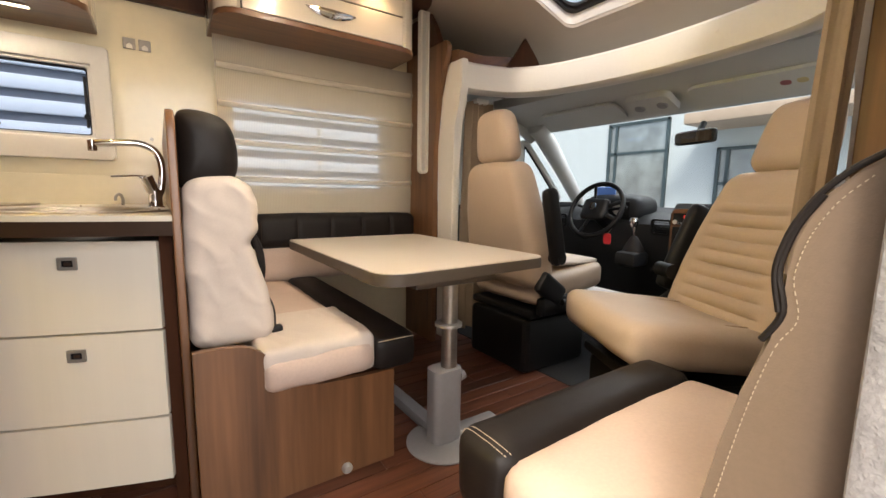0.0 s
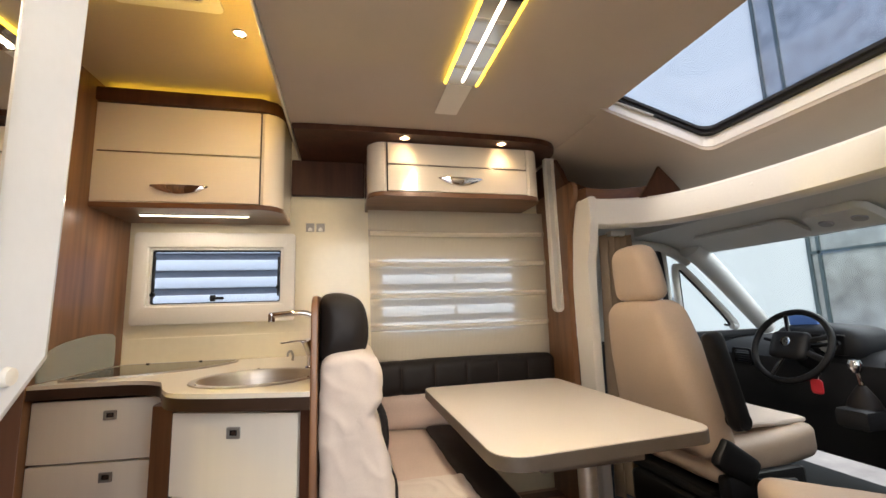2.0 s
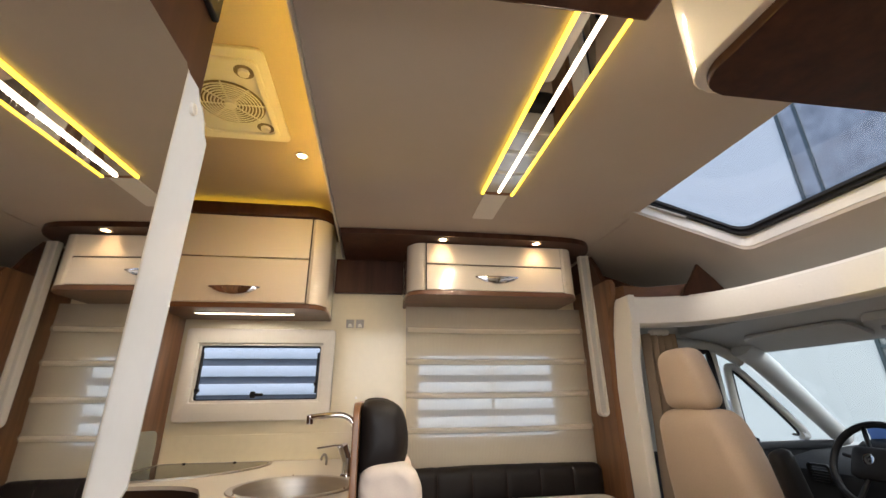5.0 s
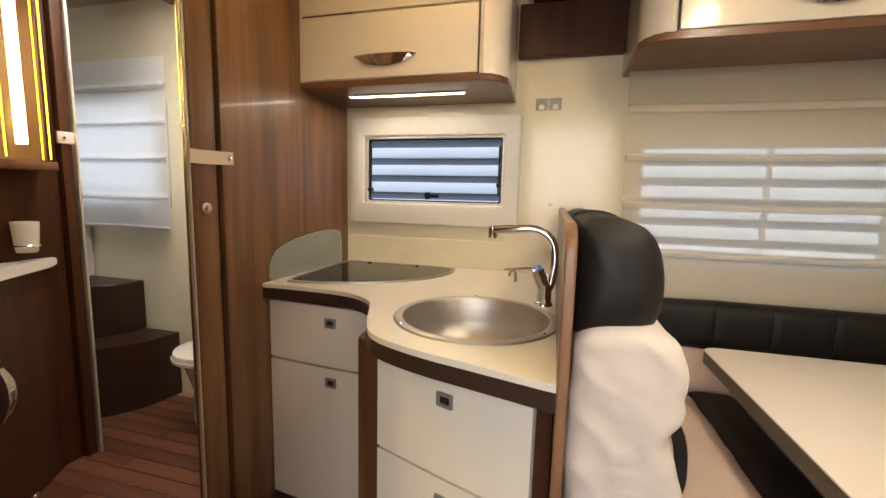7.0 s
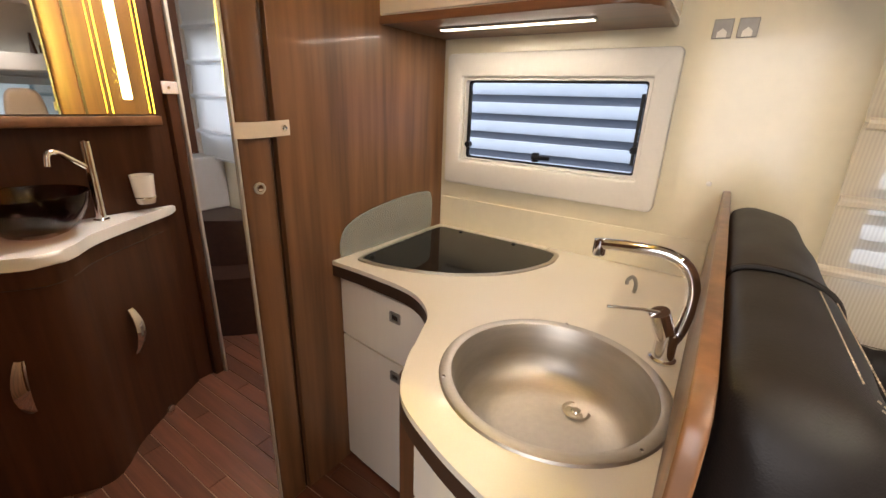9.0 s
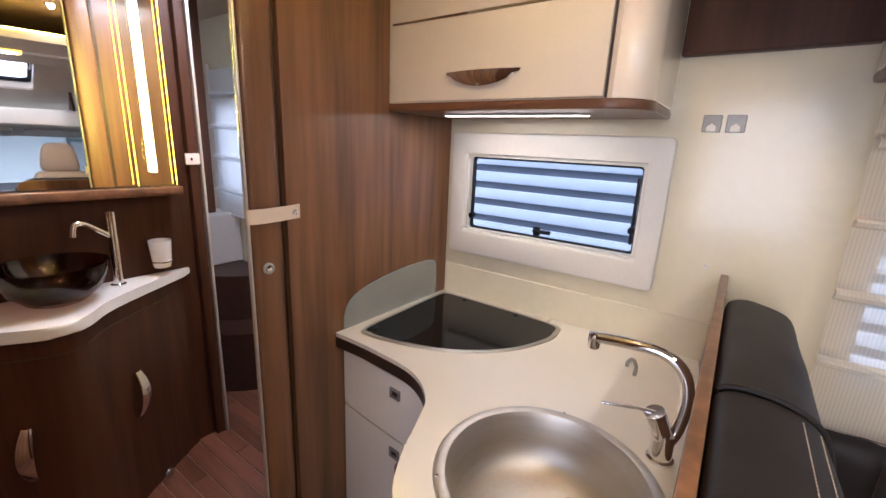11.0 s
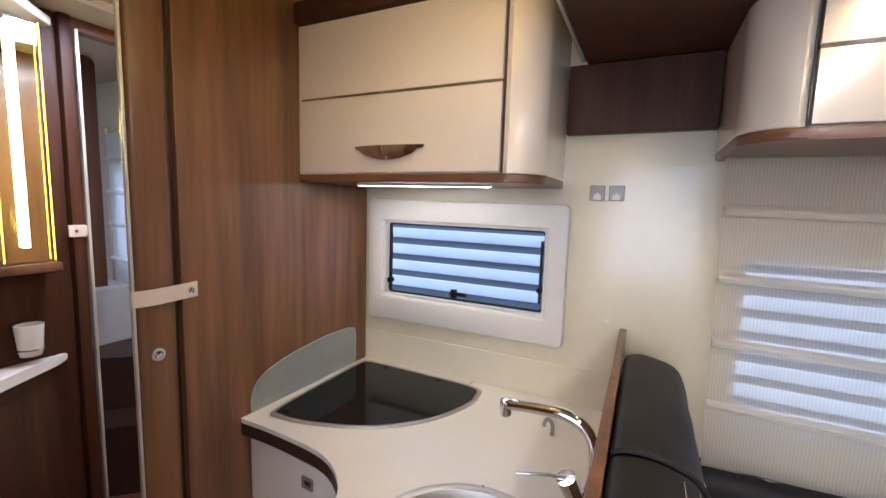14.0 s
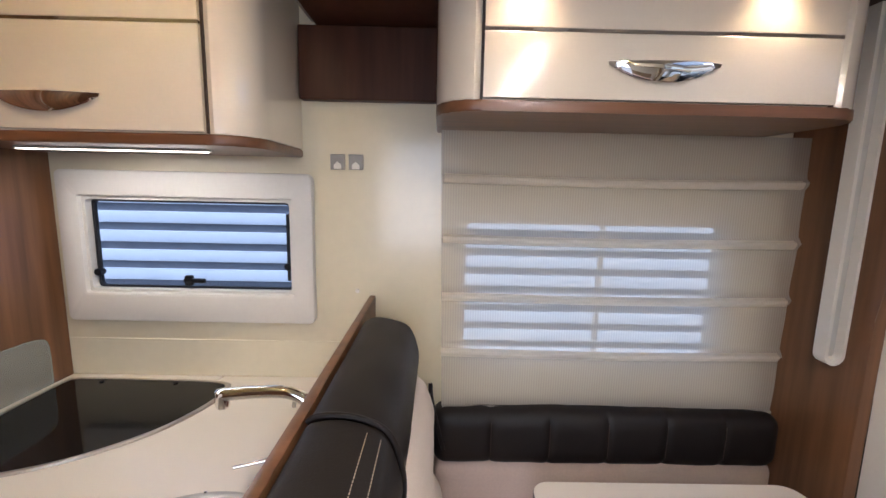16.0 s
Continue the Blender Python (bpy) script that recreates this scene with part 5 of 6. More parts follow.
def curtain(name, x0, x1, y, z0, z1):
    ob = thing(name, ((x0 + x1) / 2, y, z0), "gathered taupe cab curtain tied at the top", "curtain")
    bm = bmesh.new()
    rows = []
    for j in range(25):
        v = j / 24
        row = []
        for k in range(49):
            u = k / 48
            narrow = 1 - 0.35 * v
            xx = (x0 + x1) / 2 + (u - 0.5) * (x1 - x0) * narrow
            row.append(bm.verts.new((xx, y + 0.028 * math.sin(u * 30 + 1.5 * v) + 0.015 * noise.noise(Vector((u * 6, v * 3, 2))), z0 + (z1 - z0) * v)))
        rows.append(row)
    for a, b in zip(rows, rows[1:]):
        for k in range(48):
            bm.faces.new((a[k], a[k + 1], b[k + 1], b[k]))
    part("cloth", bm, CURTAIN, ob)
    part("gathered_tape", box(((x0 + x1) / 2 - 0.05, y - 0.03, z1 - 0.01), ((x0 + x1) / 2 + 0.05, y + 0.03, z1 + 0.022), 0.008), WHITE, ob)


curtain("curtain", 1.50, 1.80, 1.89, 0.10, 1.545)
cr = thing("curtain", (1.33, 0.115, 0.5), "taupe cab curtain bunched beside the partition", "curtain")
bm = bmesh.new()
rows = []
for j in range(17):
    v, row = j / 16, []
    for k in range(40):
        a = 2 * math.pi * k / 40
        f = 1 + 0.20 * math.sin(5 * a + 2 * v) + 0.08 * math.sin(11 * a - 3 * v)
        row.append(bm.verts.new((1.335 + 0.026 * f * math.cos(a), 0.140 - 0.028 * v + (0.036 - 0.008 * v) * f * math.sin(a), 0.50 + 1.28 * v)))
    rows.append(row)
for a, b in zip(rows, rows[1:]):
    for k in range(40):
        bm.faces.new((a[k], a[(k + 1) % 40], b[(k + 1) % 40], b[k]))
part("cloth", bm, CURTAIN, cr)


def cab_seat(base, turn, label, quilted, arm_side, recline=0.0, drop=0.0):
    ob = thing("captain_chair", base, label, "car seat", "cab seats", turn=turn)
    kw = dict(local=True)
    part("pedestal", box((-0.26, -0.24, 0.0), (0.24, 0.24, 0.30), 0.03), BLACK, ob, "black plastic pedestal", **kw)
    part("swivel_plate", box((-0.24, -0.25, 0.305), (0.26, 0.25, 0.35), 0.015), BLACK, ob, **kw)
    part("side_cover", box((-0.22, arm_side * 0.255, 0.33), (0.20, arm_side * 0.305, 0.43), 0.02), BLACK, ob, **kw)

    def seat_shape(p):
        p = p.copy()
        p.z += 0.018 * (abs(p.y) / 0.25) ** 2 * (1 if p.z > 0 else 0) + 0.03 * (p.x / 0.28)
        return p
    part("seat", cushion((0.57, 0.53, 0.135), 0.050, (24, 22, 8), 0.014, 0.005, 1.0, Matrix.Translation((0.07, 0, 0.465)), seat_shape), BEIGE, ob, **kw)

    for s in (-1, 1):
        part("seat_seam", tube(curve_points([(-0.12, s * 0.17, 0.526), (0.08, s * 0.178, 0.5485), (0.24, s * 0.17, 0.559), (0.315, s * 0.16, 0.540)], 5), 0.0022, 5), CURTAIN, ob, **kw)

    rim_line = [(0.07 + 0.262 * math.copysign(abs(math.cos(radians(a))) ** 0.35, math.cos(radians(a))), 0.262 * math.copysign(abs(math.sin(radians(a))) ** 0.35, math.sin(radians(a)))) for a in range(0, 360, 8)]
    part("seat_piping", tube([(x, y, 0.478 + 0.03 * (x - 0.07) / 0.28) for x, y in rim_line], 0.0045, 6, True), BEIGE, ob, **kw)

    def back_shape(p):
        p = p.copy()
        u = (p.z + 0.32) / 0.64
        if quilted and p.x > 0 and 0.04 < u < 0.80:
            p.x += (0.020 * abs(math.sin(u * 38)) ** 0.5 - 0.016) * max(0.0, 1 - (abs(p.y) / 0.18) ** 10)
        p.y *= 1.06 - 0.33 * max(0.0, u) ** 2.2
        if p.x > 0:
            p.x += 0.03 * (abs(p.y) / 0.25) ** 2
        return p
    tilt = pose(-0.20, 0, 0.50 - drop, 0, -recline, 0) @ Matrix.Translation((0.20, 0, -0.50))
    lean = tilt @ pose(-0.235, 0, 0.80, 0, -9, 0)
    part("backrest", cushion((0.15, 0.52, 0.66), 0.06, (10, 22, 120 if quilted else 22), 0.016, 0.003, 2.0, lean, back_shape), BEIGE, ob, **kw)
    for s in (-1, 1):
        part("seam", tube([lean @ Vector((0.083, s * 0.168, -0.24 + 0.05 * k)) for k in range(10)], 0.003, 5), BEIGE, ob, **kw)

    def head_shape(p):
        p = p.copy()
        p.y *= 1.0 - 0.30 * max(0, (p.z + 0.13) / 0.26) ** 2
        return p
    part("headrest", cushion((0.115, 0.29, 0.265), 0.05, (8, 12, 12), 0.008, 0.002, 3.0, tilt @ pose(-0.292, 0, 1.268, 0, -7, 0), head_shape), BEIGE, ob, **kw)
    arm = cushion((0.085, 0.062, 0.40), 0.026, (6, 5, 14), 0.004, 0, 0, tilt @ pose(-0.17, arm_side * 0.315, 0.80, 0, -14, 0))
    part("armrest", arm, BLACK, ob, "folded black armrest", **kw)
    part("armrest_hinge", tube([(-0.13, arm_side * 0.25, 0.64), (-0.13, arm_side * 0.345, 0.64)], 0.032, 14), BLACK, ob, **kw)
    part("recliner_cover", cushion((0.20, 0.05, 0.12), 0.02, (8, 4, 6), 0, 0, 0, pose(-0.14, arm_side * 0.285, 0.47, 0, 35, 0)), BLACK, ob, **kw)
    part("recliner_lever", tube([(-0.08, arm_side * 0.32, 0.40), (0.10, arm_side * 0.325, 0.385)], 0.016, 10), BLACK, ob, **kw)
    return ob


cab_seat((1.76, 1.51, 0.012), 0, "beige leather driver seat turned to the dashboard", False, -1)
cab_seat((1.54, 0.52, 0.012), 152, "beige leather passenger seat with ribbed back, turned to the table", True, -1, 8.0, 0.06)
solo("driver_chair_throw", cushion((0.36, 0.44, 0.03), 0.014, (10, 10, 3), 0.01, 0.006, 4.0, Matrix.Translation((1.93, 1.51, 0.592))), COVER, "pale cover lying on the driver seat", "seat cover")

# dashboard: padded top, cluster hood, centre stack, lower panel
dash = thing("dashboard", (2.75, 1.1, 0.3), "charcoal dashboard with a tall centre console", "dashboard")
dp = [(2.62, 0.30), (2.55, 0.55), (2.50, 0.72), (2.52, 0.80), (2.60, 0.855), (2.75, 0.88), (3.10, 0.90), (3.18, 0.86), (3.18, 0.30)]
bm = bmesh.new()
slab(dp, NEAR + 0.08, 2.15, "y", r=0.012, bm=bm)
part("body", bm, DASH, dash)
part("cluster_hood", cushion((0.28, 0.42, 0.16), 0.06, (8, 12, 6), 0.02, 0, 0, pose(2.66, 1.52, 0.895)), DASH, dash)
clu = part("cluster", box((2.515, 1.36, 0.84), (2.535, 1.68, 0.945), 0.008), BLACK, dash)
for y in (1.44, 1.60):
    part("dial", lathe([(0.045, 0), (0.043, 0.004), (0.036, 0.0035), (0.0001, 0.003)], (0, 0, 0), 24, m=pose(2.5145, y, 0.893, 0, -90, 0)), TRIM, clu)
stack = part("centre_console", slab([(2.46, 0.42), (2.43, 0.60), (2.44, 0.88), (2.50, 0.94), (2.60, 0.94), (2.62, 0.42)], 0.79, 1.055, "y", r=0.012), DASH, dash)
part("wood_inlay", slab(rounded(0.81, 0.61, 1.035, 0.91, 0.03), 2.418, 2.4305, "x", r=0.003), WOODX, stack, "gloss wood inlay")
rd = part("radio", box((2.408, 0.825, 0.82), (2.4175, 1.02, 0.885), 0.003), BLACK, stack)
part("radio_display", box((2.4068, 0.885, 0.855), (2.4075, 0.96, 0.875)), REDLED, rd, smooth=False)
for y in (0.845, 1.0):
    part("radio_knob", lathe([(0.016, 0), (0.014, 0.014), (0.0001, 0.015)], (0, 0, 0), 16, m=pose(2.4078, y, 0.835, 0, -90, 0)), CHROME, rd)
for k in range(5):
    part("radio_button", box((2.405, 0.875 + 0.027 * k, 0.822), (2.4078, 0.895 + 0.027 * k, 0.834), 0.001), GREY, rd)
hc = part("heater_panel", box((2.408, 0.825, 0.63), (2.4175, 1.02, 0.805), 0.003), BLACK, stack)
for y, z in ((0.855, 0.655), (0.955, 0.725), (0.99, 0.655)):
    kn = part("heater_knob", lathe([(0.030, 0), (0.029, 0.008), (0.021, 0.010), (0.019, 0.022), (0.0001, 0.023)], (0, 0, 0), 20, m=pose(2.4078, y, z, 0, -90, 0)), TRIM, hc)
for y0 in (1.065, 1.85, 0.55):
    v = part("air_vent", framed(rounded(y0, 0.74, y0 + 0.13, 0.84, 0.02), rounded(y0 + 0.012, 0.752, y0 + 0.118, 0.828, 0.015), 2.488, 2.512, "x", 0.003), BLACK, dash)
    for k in range(5):
        part("vent_slat", box((2.494, y0 + 0.013, 0.760 + 0.014 * k), (2.508, y0 + 0.117, 0.764 + 0.014 * k)), DASH, v, smooth=False)
gl_ = thing("gear_lever", (2.38, 1.24, 0.6), "gear lever with a black gaiter and chrome knob", "gear lever")
part("console", box((2.26, 1.15, 0.55), (2.432, 1.29, 0.64), 0.025), DASH, gl_)
part("gaiter", lathe([(0.065, 0.641), (0.055, 0.67), (0.025, 0.72), (0.014, 0.735)], (2.36, 1.22, 0), 16), LEATHER, gl_)
part("rod", tube([(2.36, 1.22, 0.73), (2.345, 1.22, 0.80)], 0.009, 8), CHROME, gl_)
part("knob", lathe([(0.016, 0.79), (0.026, 0.81), (0.028, 0.83), (0.020, 0.848), (0.0001, 0.852)], (2.342, 1.22, 0), 18), CHROME, gl_)

wheel = thing("steering_wheel", (2.42, 1.54, 0.87), "black steering wheel with a plain grey badge", "steering wheel")
wm = pose(2.40, 1.54, 0.885, 0, -64, 0)
part("rim", tube([wm @ Vector((0.195 * math.cos(radians(a)), 0.195 * math.sin(radians(a)), 0)) for a in range(0, 360, 8)], 0.0165, 12, True), BLACK, wheel)
part("hub", cushion((0.15, 0.19, 0.05), 0.024, (8, 8, 4), 0.006, 0, 0, wm @ Matrix.Translation((0.0, 0, 0.006))), BLACK, wheel)
for a in (20, 160, 250, 290):
    part("spoke", tube([wm @ Vector((0.05 * math.cos(radians(a + 90 - 90)), 0.05 * math.sin(radians(a)), 0)), wm @ Vector((0.19 * math.cos(radians(a)), 0.19 * math.sin(radians(a)), -0.002))], 0.017, 10, flat=0.6), BLACK, wheel)
part("badge", lathe([(0.026, 0), (0.025, 0.004), (0.020, 0.003), (0.0001, 0.004)], (0, 0, 0), 24, m=wm @ Matrix.Translation((0.01, 0, 0.036))), CHROME, wheel)
part("column", tube([wm @ Vector((0, 0, -0.02)), wm @ Vector((-0.02, 0, -0.16))], 0.05, 14), BLACK, wheel)
for s in (-1, 1):
    part("stalk", tube([wm @ Vector((0.02, s * 0.05, -0.05)), wm @ Vector((0.05, s * 0.19, -0.05))], 0.010, 8), BLACK, wheel)
key = thing("key_fob", (2.37, 1.40, 0.70), "red key fob hanging from the ignition", "key fob")
part("key", tube([(2.38, 1.40, 0.765), (2.352, 1.40, 0.765)], 0.007, 8), TRIM, key)
part("ring", tube([(2.348, 1.40 + 0.014 * math.cos(radians(a)), 0.748 + 0.016 * math.sin(radians(a))) for a in range(0, 360, 24)], 0.0018, 6, True), CHROME, key)
part("tag", slab(rounded(1.372, 0.665, 1.425, 0.735, 0.012), 2.343, 2.350, "x", r=0.002), RED, key)
solo("dash_screen", cushion((0.02, 0.15, 0.085), 0.009, (3, 6, 4), 0, 0, 0, pose(2.60, 1.60, 1.0, 0, -10, 0)), SCREEN, "lit display on the dashboard", "display")
solo("yellow_sticker", slab(rounded(0.86, 0.93, 0.90, 1.02, 0.018), 2.74, 2.744, "x"), YELLOW, "yellow sticker at the windscreen", "sticker")

# cab shell: doors with windows, pillars, windscreen, headliner with visors
for nm, y, s in (("cab_door", 2.20, 1), ("cab_door", 0.0, -1)):
    d = thing(nm, (2.2, y, 0.0), "cab door with dark lower trim and window", "vehicle door")
    part("lower_trim", box((1.55, y, 0.0), (3.0, y + s * 0.06, 0.90), 0.02), DASH, d)
    part("sill", box((1.55, y - s * 0.015, 0.88), (3.0, y + s * 0.06, 0.925), 0.012), DASH, d)
    part("window_post", tube([(1.70, y + s * 0.02, 0.90), (1.72, y + s * 0.01, 1.54)], 0.06, 12), HEADLINER, d)
    part("roof_rail", tube(curve_points([(1.70, y + s * 0.01, 1.545), (2.10, y + s * 0.01, 1.53), (2.30, y, 1.49), (2.44, y, 1.41)], 5), 0.035, 10), HEADLINER, d)
    part("divider", tube([(2.27, y + s * 0.015, 0.92), (2.25, y + s * 0.01, 1.50)], 0.022, 10), HEADLINER, d)
    part("quarter_frame", tube(curve_points([(2.34, y + s * 0.004, 0.955), (2.33, y + s * 0.004, 1.33), (2.36, y + s * 0.003, 1.38), (2.44, y + s * 0.003, 1.33), (2.78, y + s * 0.006, 0.99), (2.76, y + s * 0.006, 0.955)], 6), 0.024, 10), HEADLINER, d)
    part("seal", tube(curve_points([(1.775, y + s * 0.002, 0.95), (1.785, y + s * 0.002, 1.47), (1.83, y + s * 0.002, 1.495), (2.15, y + s * 0.002, 1.48), (2.215, y + s * 0.002, 1.44), (2.235, y + s * 0.002, 0.95)], 6), 0.018, 8), RUBBER, d)
    part("quarter_seal", tube(curve_points([(2.365, y + s * 0.002, 0.96), (2.36, y + s * 0.002, 1.30), (2.39, y + s * 0.002, 1.335), (2.72, y + s * 0.004, 1.0), (2.70, y + s * 0.004, 0.965)], 6), 0.008, 8), RUBBER, d)
    p_ = part("window", slab([(1.74, 0.93), (3.0, 0.93), (2.46, 1.43), (2.26, 1.50), (1.74, 1.53)], y + s * 0.02, y + s * 0.024, "y"), GLASS, d, smooth=False)
    p_.visible_shadow = False
    m_ = thing("wing_mirror", (2.45, y + s * 0.2, 0.95), "white wing mirror outside the cab door", "mirror")
    part("housing", cushion((0.09, 0.19, 0.26), 0.035, (6, 8, 8), 0.01, 0, 0, Matrix.Translation((2.46, y + s * 0.24, 1.04))), DOORWHITE, m_)
    part("glass", box((2.405, y + s * 0.24 - 0.07, 0.94), (2.411, y + s * 0.24 + 0.07, 1.14), 0.002), MIRROR, m_)
    part("arm", tube([(2.47, y + s * 0.17, 0.95), (2.47, y + s * 0.06, 0.92)], 0.03, 10), BLACK, m_)
ws = thing("windscreen", (2.8, 1.1, 0.9), "raked cab windscreen with pale pillars", "windscreen", kind="structure")
for s, y in ((1, 2.18), (-1, 0.02)):
    part("pillar", tube([(2.36, y - s * 0.10, 1.50), (2.50, y - s * 0.09, 1.40), (3.08, y + s * 0.03, 0.93)], [0.075, 0.065, 0.055], 12), HEADLINER, ws)
    part("pillar_seal", tube([(2.40, y + s * 0.0, 1.50), (2.52, y + s * 0.01, 1.41), (3.00, y + s * 0.03, 0.98)], 0.026, 8), RUBBER, ws)
bm = bmesh.new()
vs = [bm.verts.new(p) for p in ((2.45, 0.08, 1.455), (2.45, 2.12, 1.455), (3.12, 2.2, 0.91), (3.12, 0.0, 0.91), (2.453, 0.08, 1.459), (2.453, 2.12, 1.459), (3.123, 2.2, 0.914), (3.123, 0.0, 0.914))]
for f in ((0, 1, 2, 3), (4, 5, 6, 7), (0, 1, 5, 4), (1, 2, 6, 5), (2, 3, 7, 6), (3, 0, 4, 7)):
    bm.faces.new([vs[i] for i in f])
gp_ = part("pane", bm, GLASS, ws, smooth=False)
gp_.visible_shadow = False
hl = thing("cab_headliner", (2.2, 1.1, 1.5), "grey cab headliner with visors and a lamp console", "headliner", kind="structure")
part("lining", slab([(2.03, 1.59), (2.12, 1.565), (2.30, 1.53), (2.47, 1.455), (2.50, 1.50), (2.32, 1.60), (2.03, 1.66)], NEAR + 0.05, 2.28, "y", r=0.004), HEADLINER, hl)
part("side_cover_left", box((1.50, 2.205, 1.50), (2.5, 2.30, 1.70), 0.02), HEADLINER, hl)
part("side_cover_right", box((1.50, -0.12, 1.50), (2.5, -0.005, 1.70), 0.02), HEADLINER, hl)
vis = pose(0.10, -1.1, 0.006, 0, 19, 0)
for y0, y1 in ((1.33, 1.92), (0.30, 0.92)):
    part("sun_visor", slab(rounded(-0.09, y0, 0.11, y1, 0.045), -0.014, 0.004, r=0.005), HEADLINER, hl, "grey sun visor", local=True).data.transform(vis)
con = part("lamp_console", slab(rounded(-0.11, 1.0, 0.07, 1.25, 0.03), -0.035, 0.004, r=0.010), HEADLINER, hl, local=True)
con.data.transform(vis)
for y in (1.06, 1.19):
    lm = part("reading_lamp", lathe([(0.03, -0.036), (0.026, -0.044), (0.0001, -0.046)], (-0.02, y, 0), 18), GREY, con, local=True)
    lm.data.transform(vis)
for k, (y, mt) in enumerate(((0.50, FADEDRED), (0.44, FADEDYELLOW))):
    part("visor_label", slab(rounded(-0.02, y, 0.02, y + 0.04, 0.015), -0.0155, -0.0142), mt, hl, local=True).data.transform(vis)
rm = thing("rear_view_mirror", (2.52, 0.97, 1.36), "black rear-view mirror on the windscreen", "mirror")
part("foot", tube([(2.54, 0.96, 1.40), (2.50, 0.96, 1.35)], 0.018, 10), BLACK, rm)
part("housing", cushion((0.035, 0.25, 0.075), 0.014, (4, 12, 5), 0.004, 0, 0, pose(2.475, 0.97, 1.315, 0, 0, -14)), BLACK, rm)
part("glass", slab(rounded(-0.115, -0.029, 0.115, 0.029, 0.012), -0.0195, -0.018, "x"), MIRROR, rm, local=True).data.transform(pose(-0.045, 0.0, -0.045, 0, 0, -14))

# ---- bathroom and rear ----
# vanity: curved cabinet, white top, smoked bowl, tap, mirror with a lit acrylic strip
VF = curve_points([(-2.104, 0.55, 0), (-1.92, 0.76, 0), (-1.80, 0.95, 0), (-1.72, 1.09, 0), (-1.755, 1.18, 0), (-1.877, 1.30, 0), (-2.10, 1.655, 0)], 6)
van = thing("vanity_unit", (-1.95, 1.1, 0), "dark walnut curved vanity cabinet with chrome pulls", "vanity")
cv = Vector((-2.1, 1.08, 0))
part("cabinet", slab([tuple(cv + (p - cv) * 0.93)[:2] for p in VF], 0.0, 0.908), DARKWOOD, van)
top = thing("vanity_worktop", (-1.95, 1.1, 0.88), "white curved vanity top", "vanity top")
part("slab", slab(chain(VF), 0.9085, 0.950, r=0.012, seg=3), CERAMIC, top)
for i, z in ((31, 0.50), (13, 0.50)):
    p = cv + (VF[i] - cv) * 0.945
    d = (VF[i + 1] - VF[i - 1]).normalized()
    o = Vector((d.y, -d.x, 0))
    o = o if o.dot(p - cv) > 0 else -o
    w = Vector((d.x, d.y, 0))
    rows, bm = [], bmesh.new()
    for k in range(13):
        u = k / 12 * 2 - 1
        wid, out = 0.024 - 0.010 * u * u, 0.004 + 0.032 * (1 - u * u)
        c = p + o * out + Vector((0, 0, z + 0.10 * u)) + w * 0.006 * u
        rows.append([bm.verts.new(c - w * wid), bm.verts.new(c + o * 0.006), bm.verts.new(c + w * wid), bm.verts.new(c - o * 0.003)])
    for r0, r1 in zip(rows, rows[1:]):
        for k in range(4):
            bm.faces.new((r0[k], r0[(k + 1) % 4], r1[(k + 1) % 4], r1[k]))
    bm.faces.new(rows[0]), bm.faces.new(rows[-1])
    part("pull", bm, CHROME, van, "curved chrome pull")
part("floor_stop", lathe([(0.024, 0), (0.022, 0.008), (0.012, 0.011), (0.0001, 0.011)], (0, 0, 0), 18, m=pose(-1.925, 1.402, 0.05, 0, 90, 32)), CHROME, van, "round silver stop")
for a, b in ((24, 36), (6, 23)):
    part("door_line", tube([cv + (VF[k] - cv) * 0.9315 + Vector((0, 0, 0.84)) for k in range(a, min(b, len(VF) - 1))], 0.002, 5), EDGE, van)
bowl = thing("wash_bowl", (-1.94, 1.15, 0.95), "smoked glass wash bowl on the vanity top", "basin")
part("glass", lathe([(0.045, 0.9505), (0.085, 0.966), (0.130, 1.01), (0.158, 1.07), (0.162, 1.10), (0.157, 1.101), (0.152, 1.07), (0.125, 1.015), (0.08, 0.974), (0.0001, 0.964)], (-1.94, 1.15, 0), 48), SMOKE, bowl)
part("waste", lathe([(0.03, 0.966), (0.028, 0.978), (0.0001, 0.981)], (-1.94, 1.15, 0), 18), CHROME, bowl)
bt = thing("bathroom_tap", (-2.02, 1.352, 0.95), "slim chrome bathroom tap", "tap")
part("base_ring", lathe([(0.027, 0.9505), (0.027, 0.957), (0.02, 0.961)], (-2.02, 1.352, 0), 20), CHROME, bt)
part("body", tube([(-2.02, 1.352, 0.957), (-2.022, 1.358, 1.243)], [0.018, 0.018], 18), CHROME, bt)
part("cap", lathe([(0.0175, 1.2445), (0.0175, 1.252), (0.0001, 1.256)], (-2.022, 1.358, 0), 18), CHROME, bt)
part("spout", tube(curve_points([(-2.02, 1.35, 1.155), (-2.0, 1.30, 1.195), (-1.985, 1.262, 1.222), (-1.975, 1.235, 1.218), (-1.97, 1.225, 1.178)], 5), 0.0105, 12), CHROME, bt)
cup = thing("toothbrush_cup", (-2.06, 1.52, 1.0), "frosted cup in a wall holder", "cup")
part("glass", lathe([(0.032, 0.985), (0.036, 1.0), (0.044, 1.105), (0.041, 1.105), (0.033, 1.0), (0.0001, 0.99)], (-2.052, 1.528, 0), 24), CERAMIC, cup)
part("holder", tube([(-2.052 + 0.0405 * math.cos(radians(a)), 1.528 + 0.0405 * math.sin(radians(a)), 1.012) for a in range(0, 360, 20)], 0.004, 8, True), CHROME, cup)
part("bracket", box((-2.104, 1.515, 1.004), (-2.088, 1.535, 1.020), 0.003), CHROME, cup)
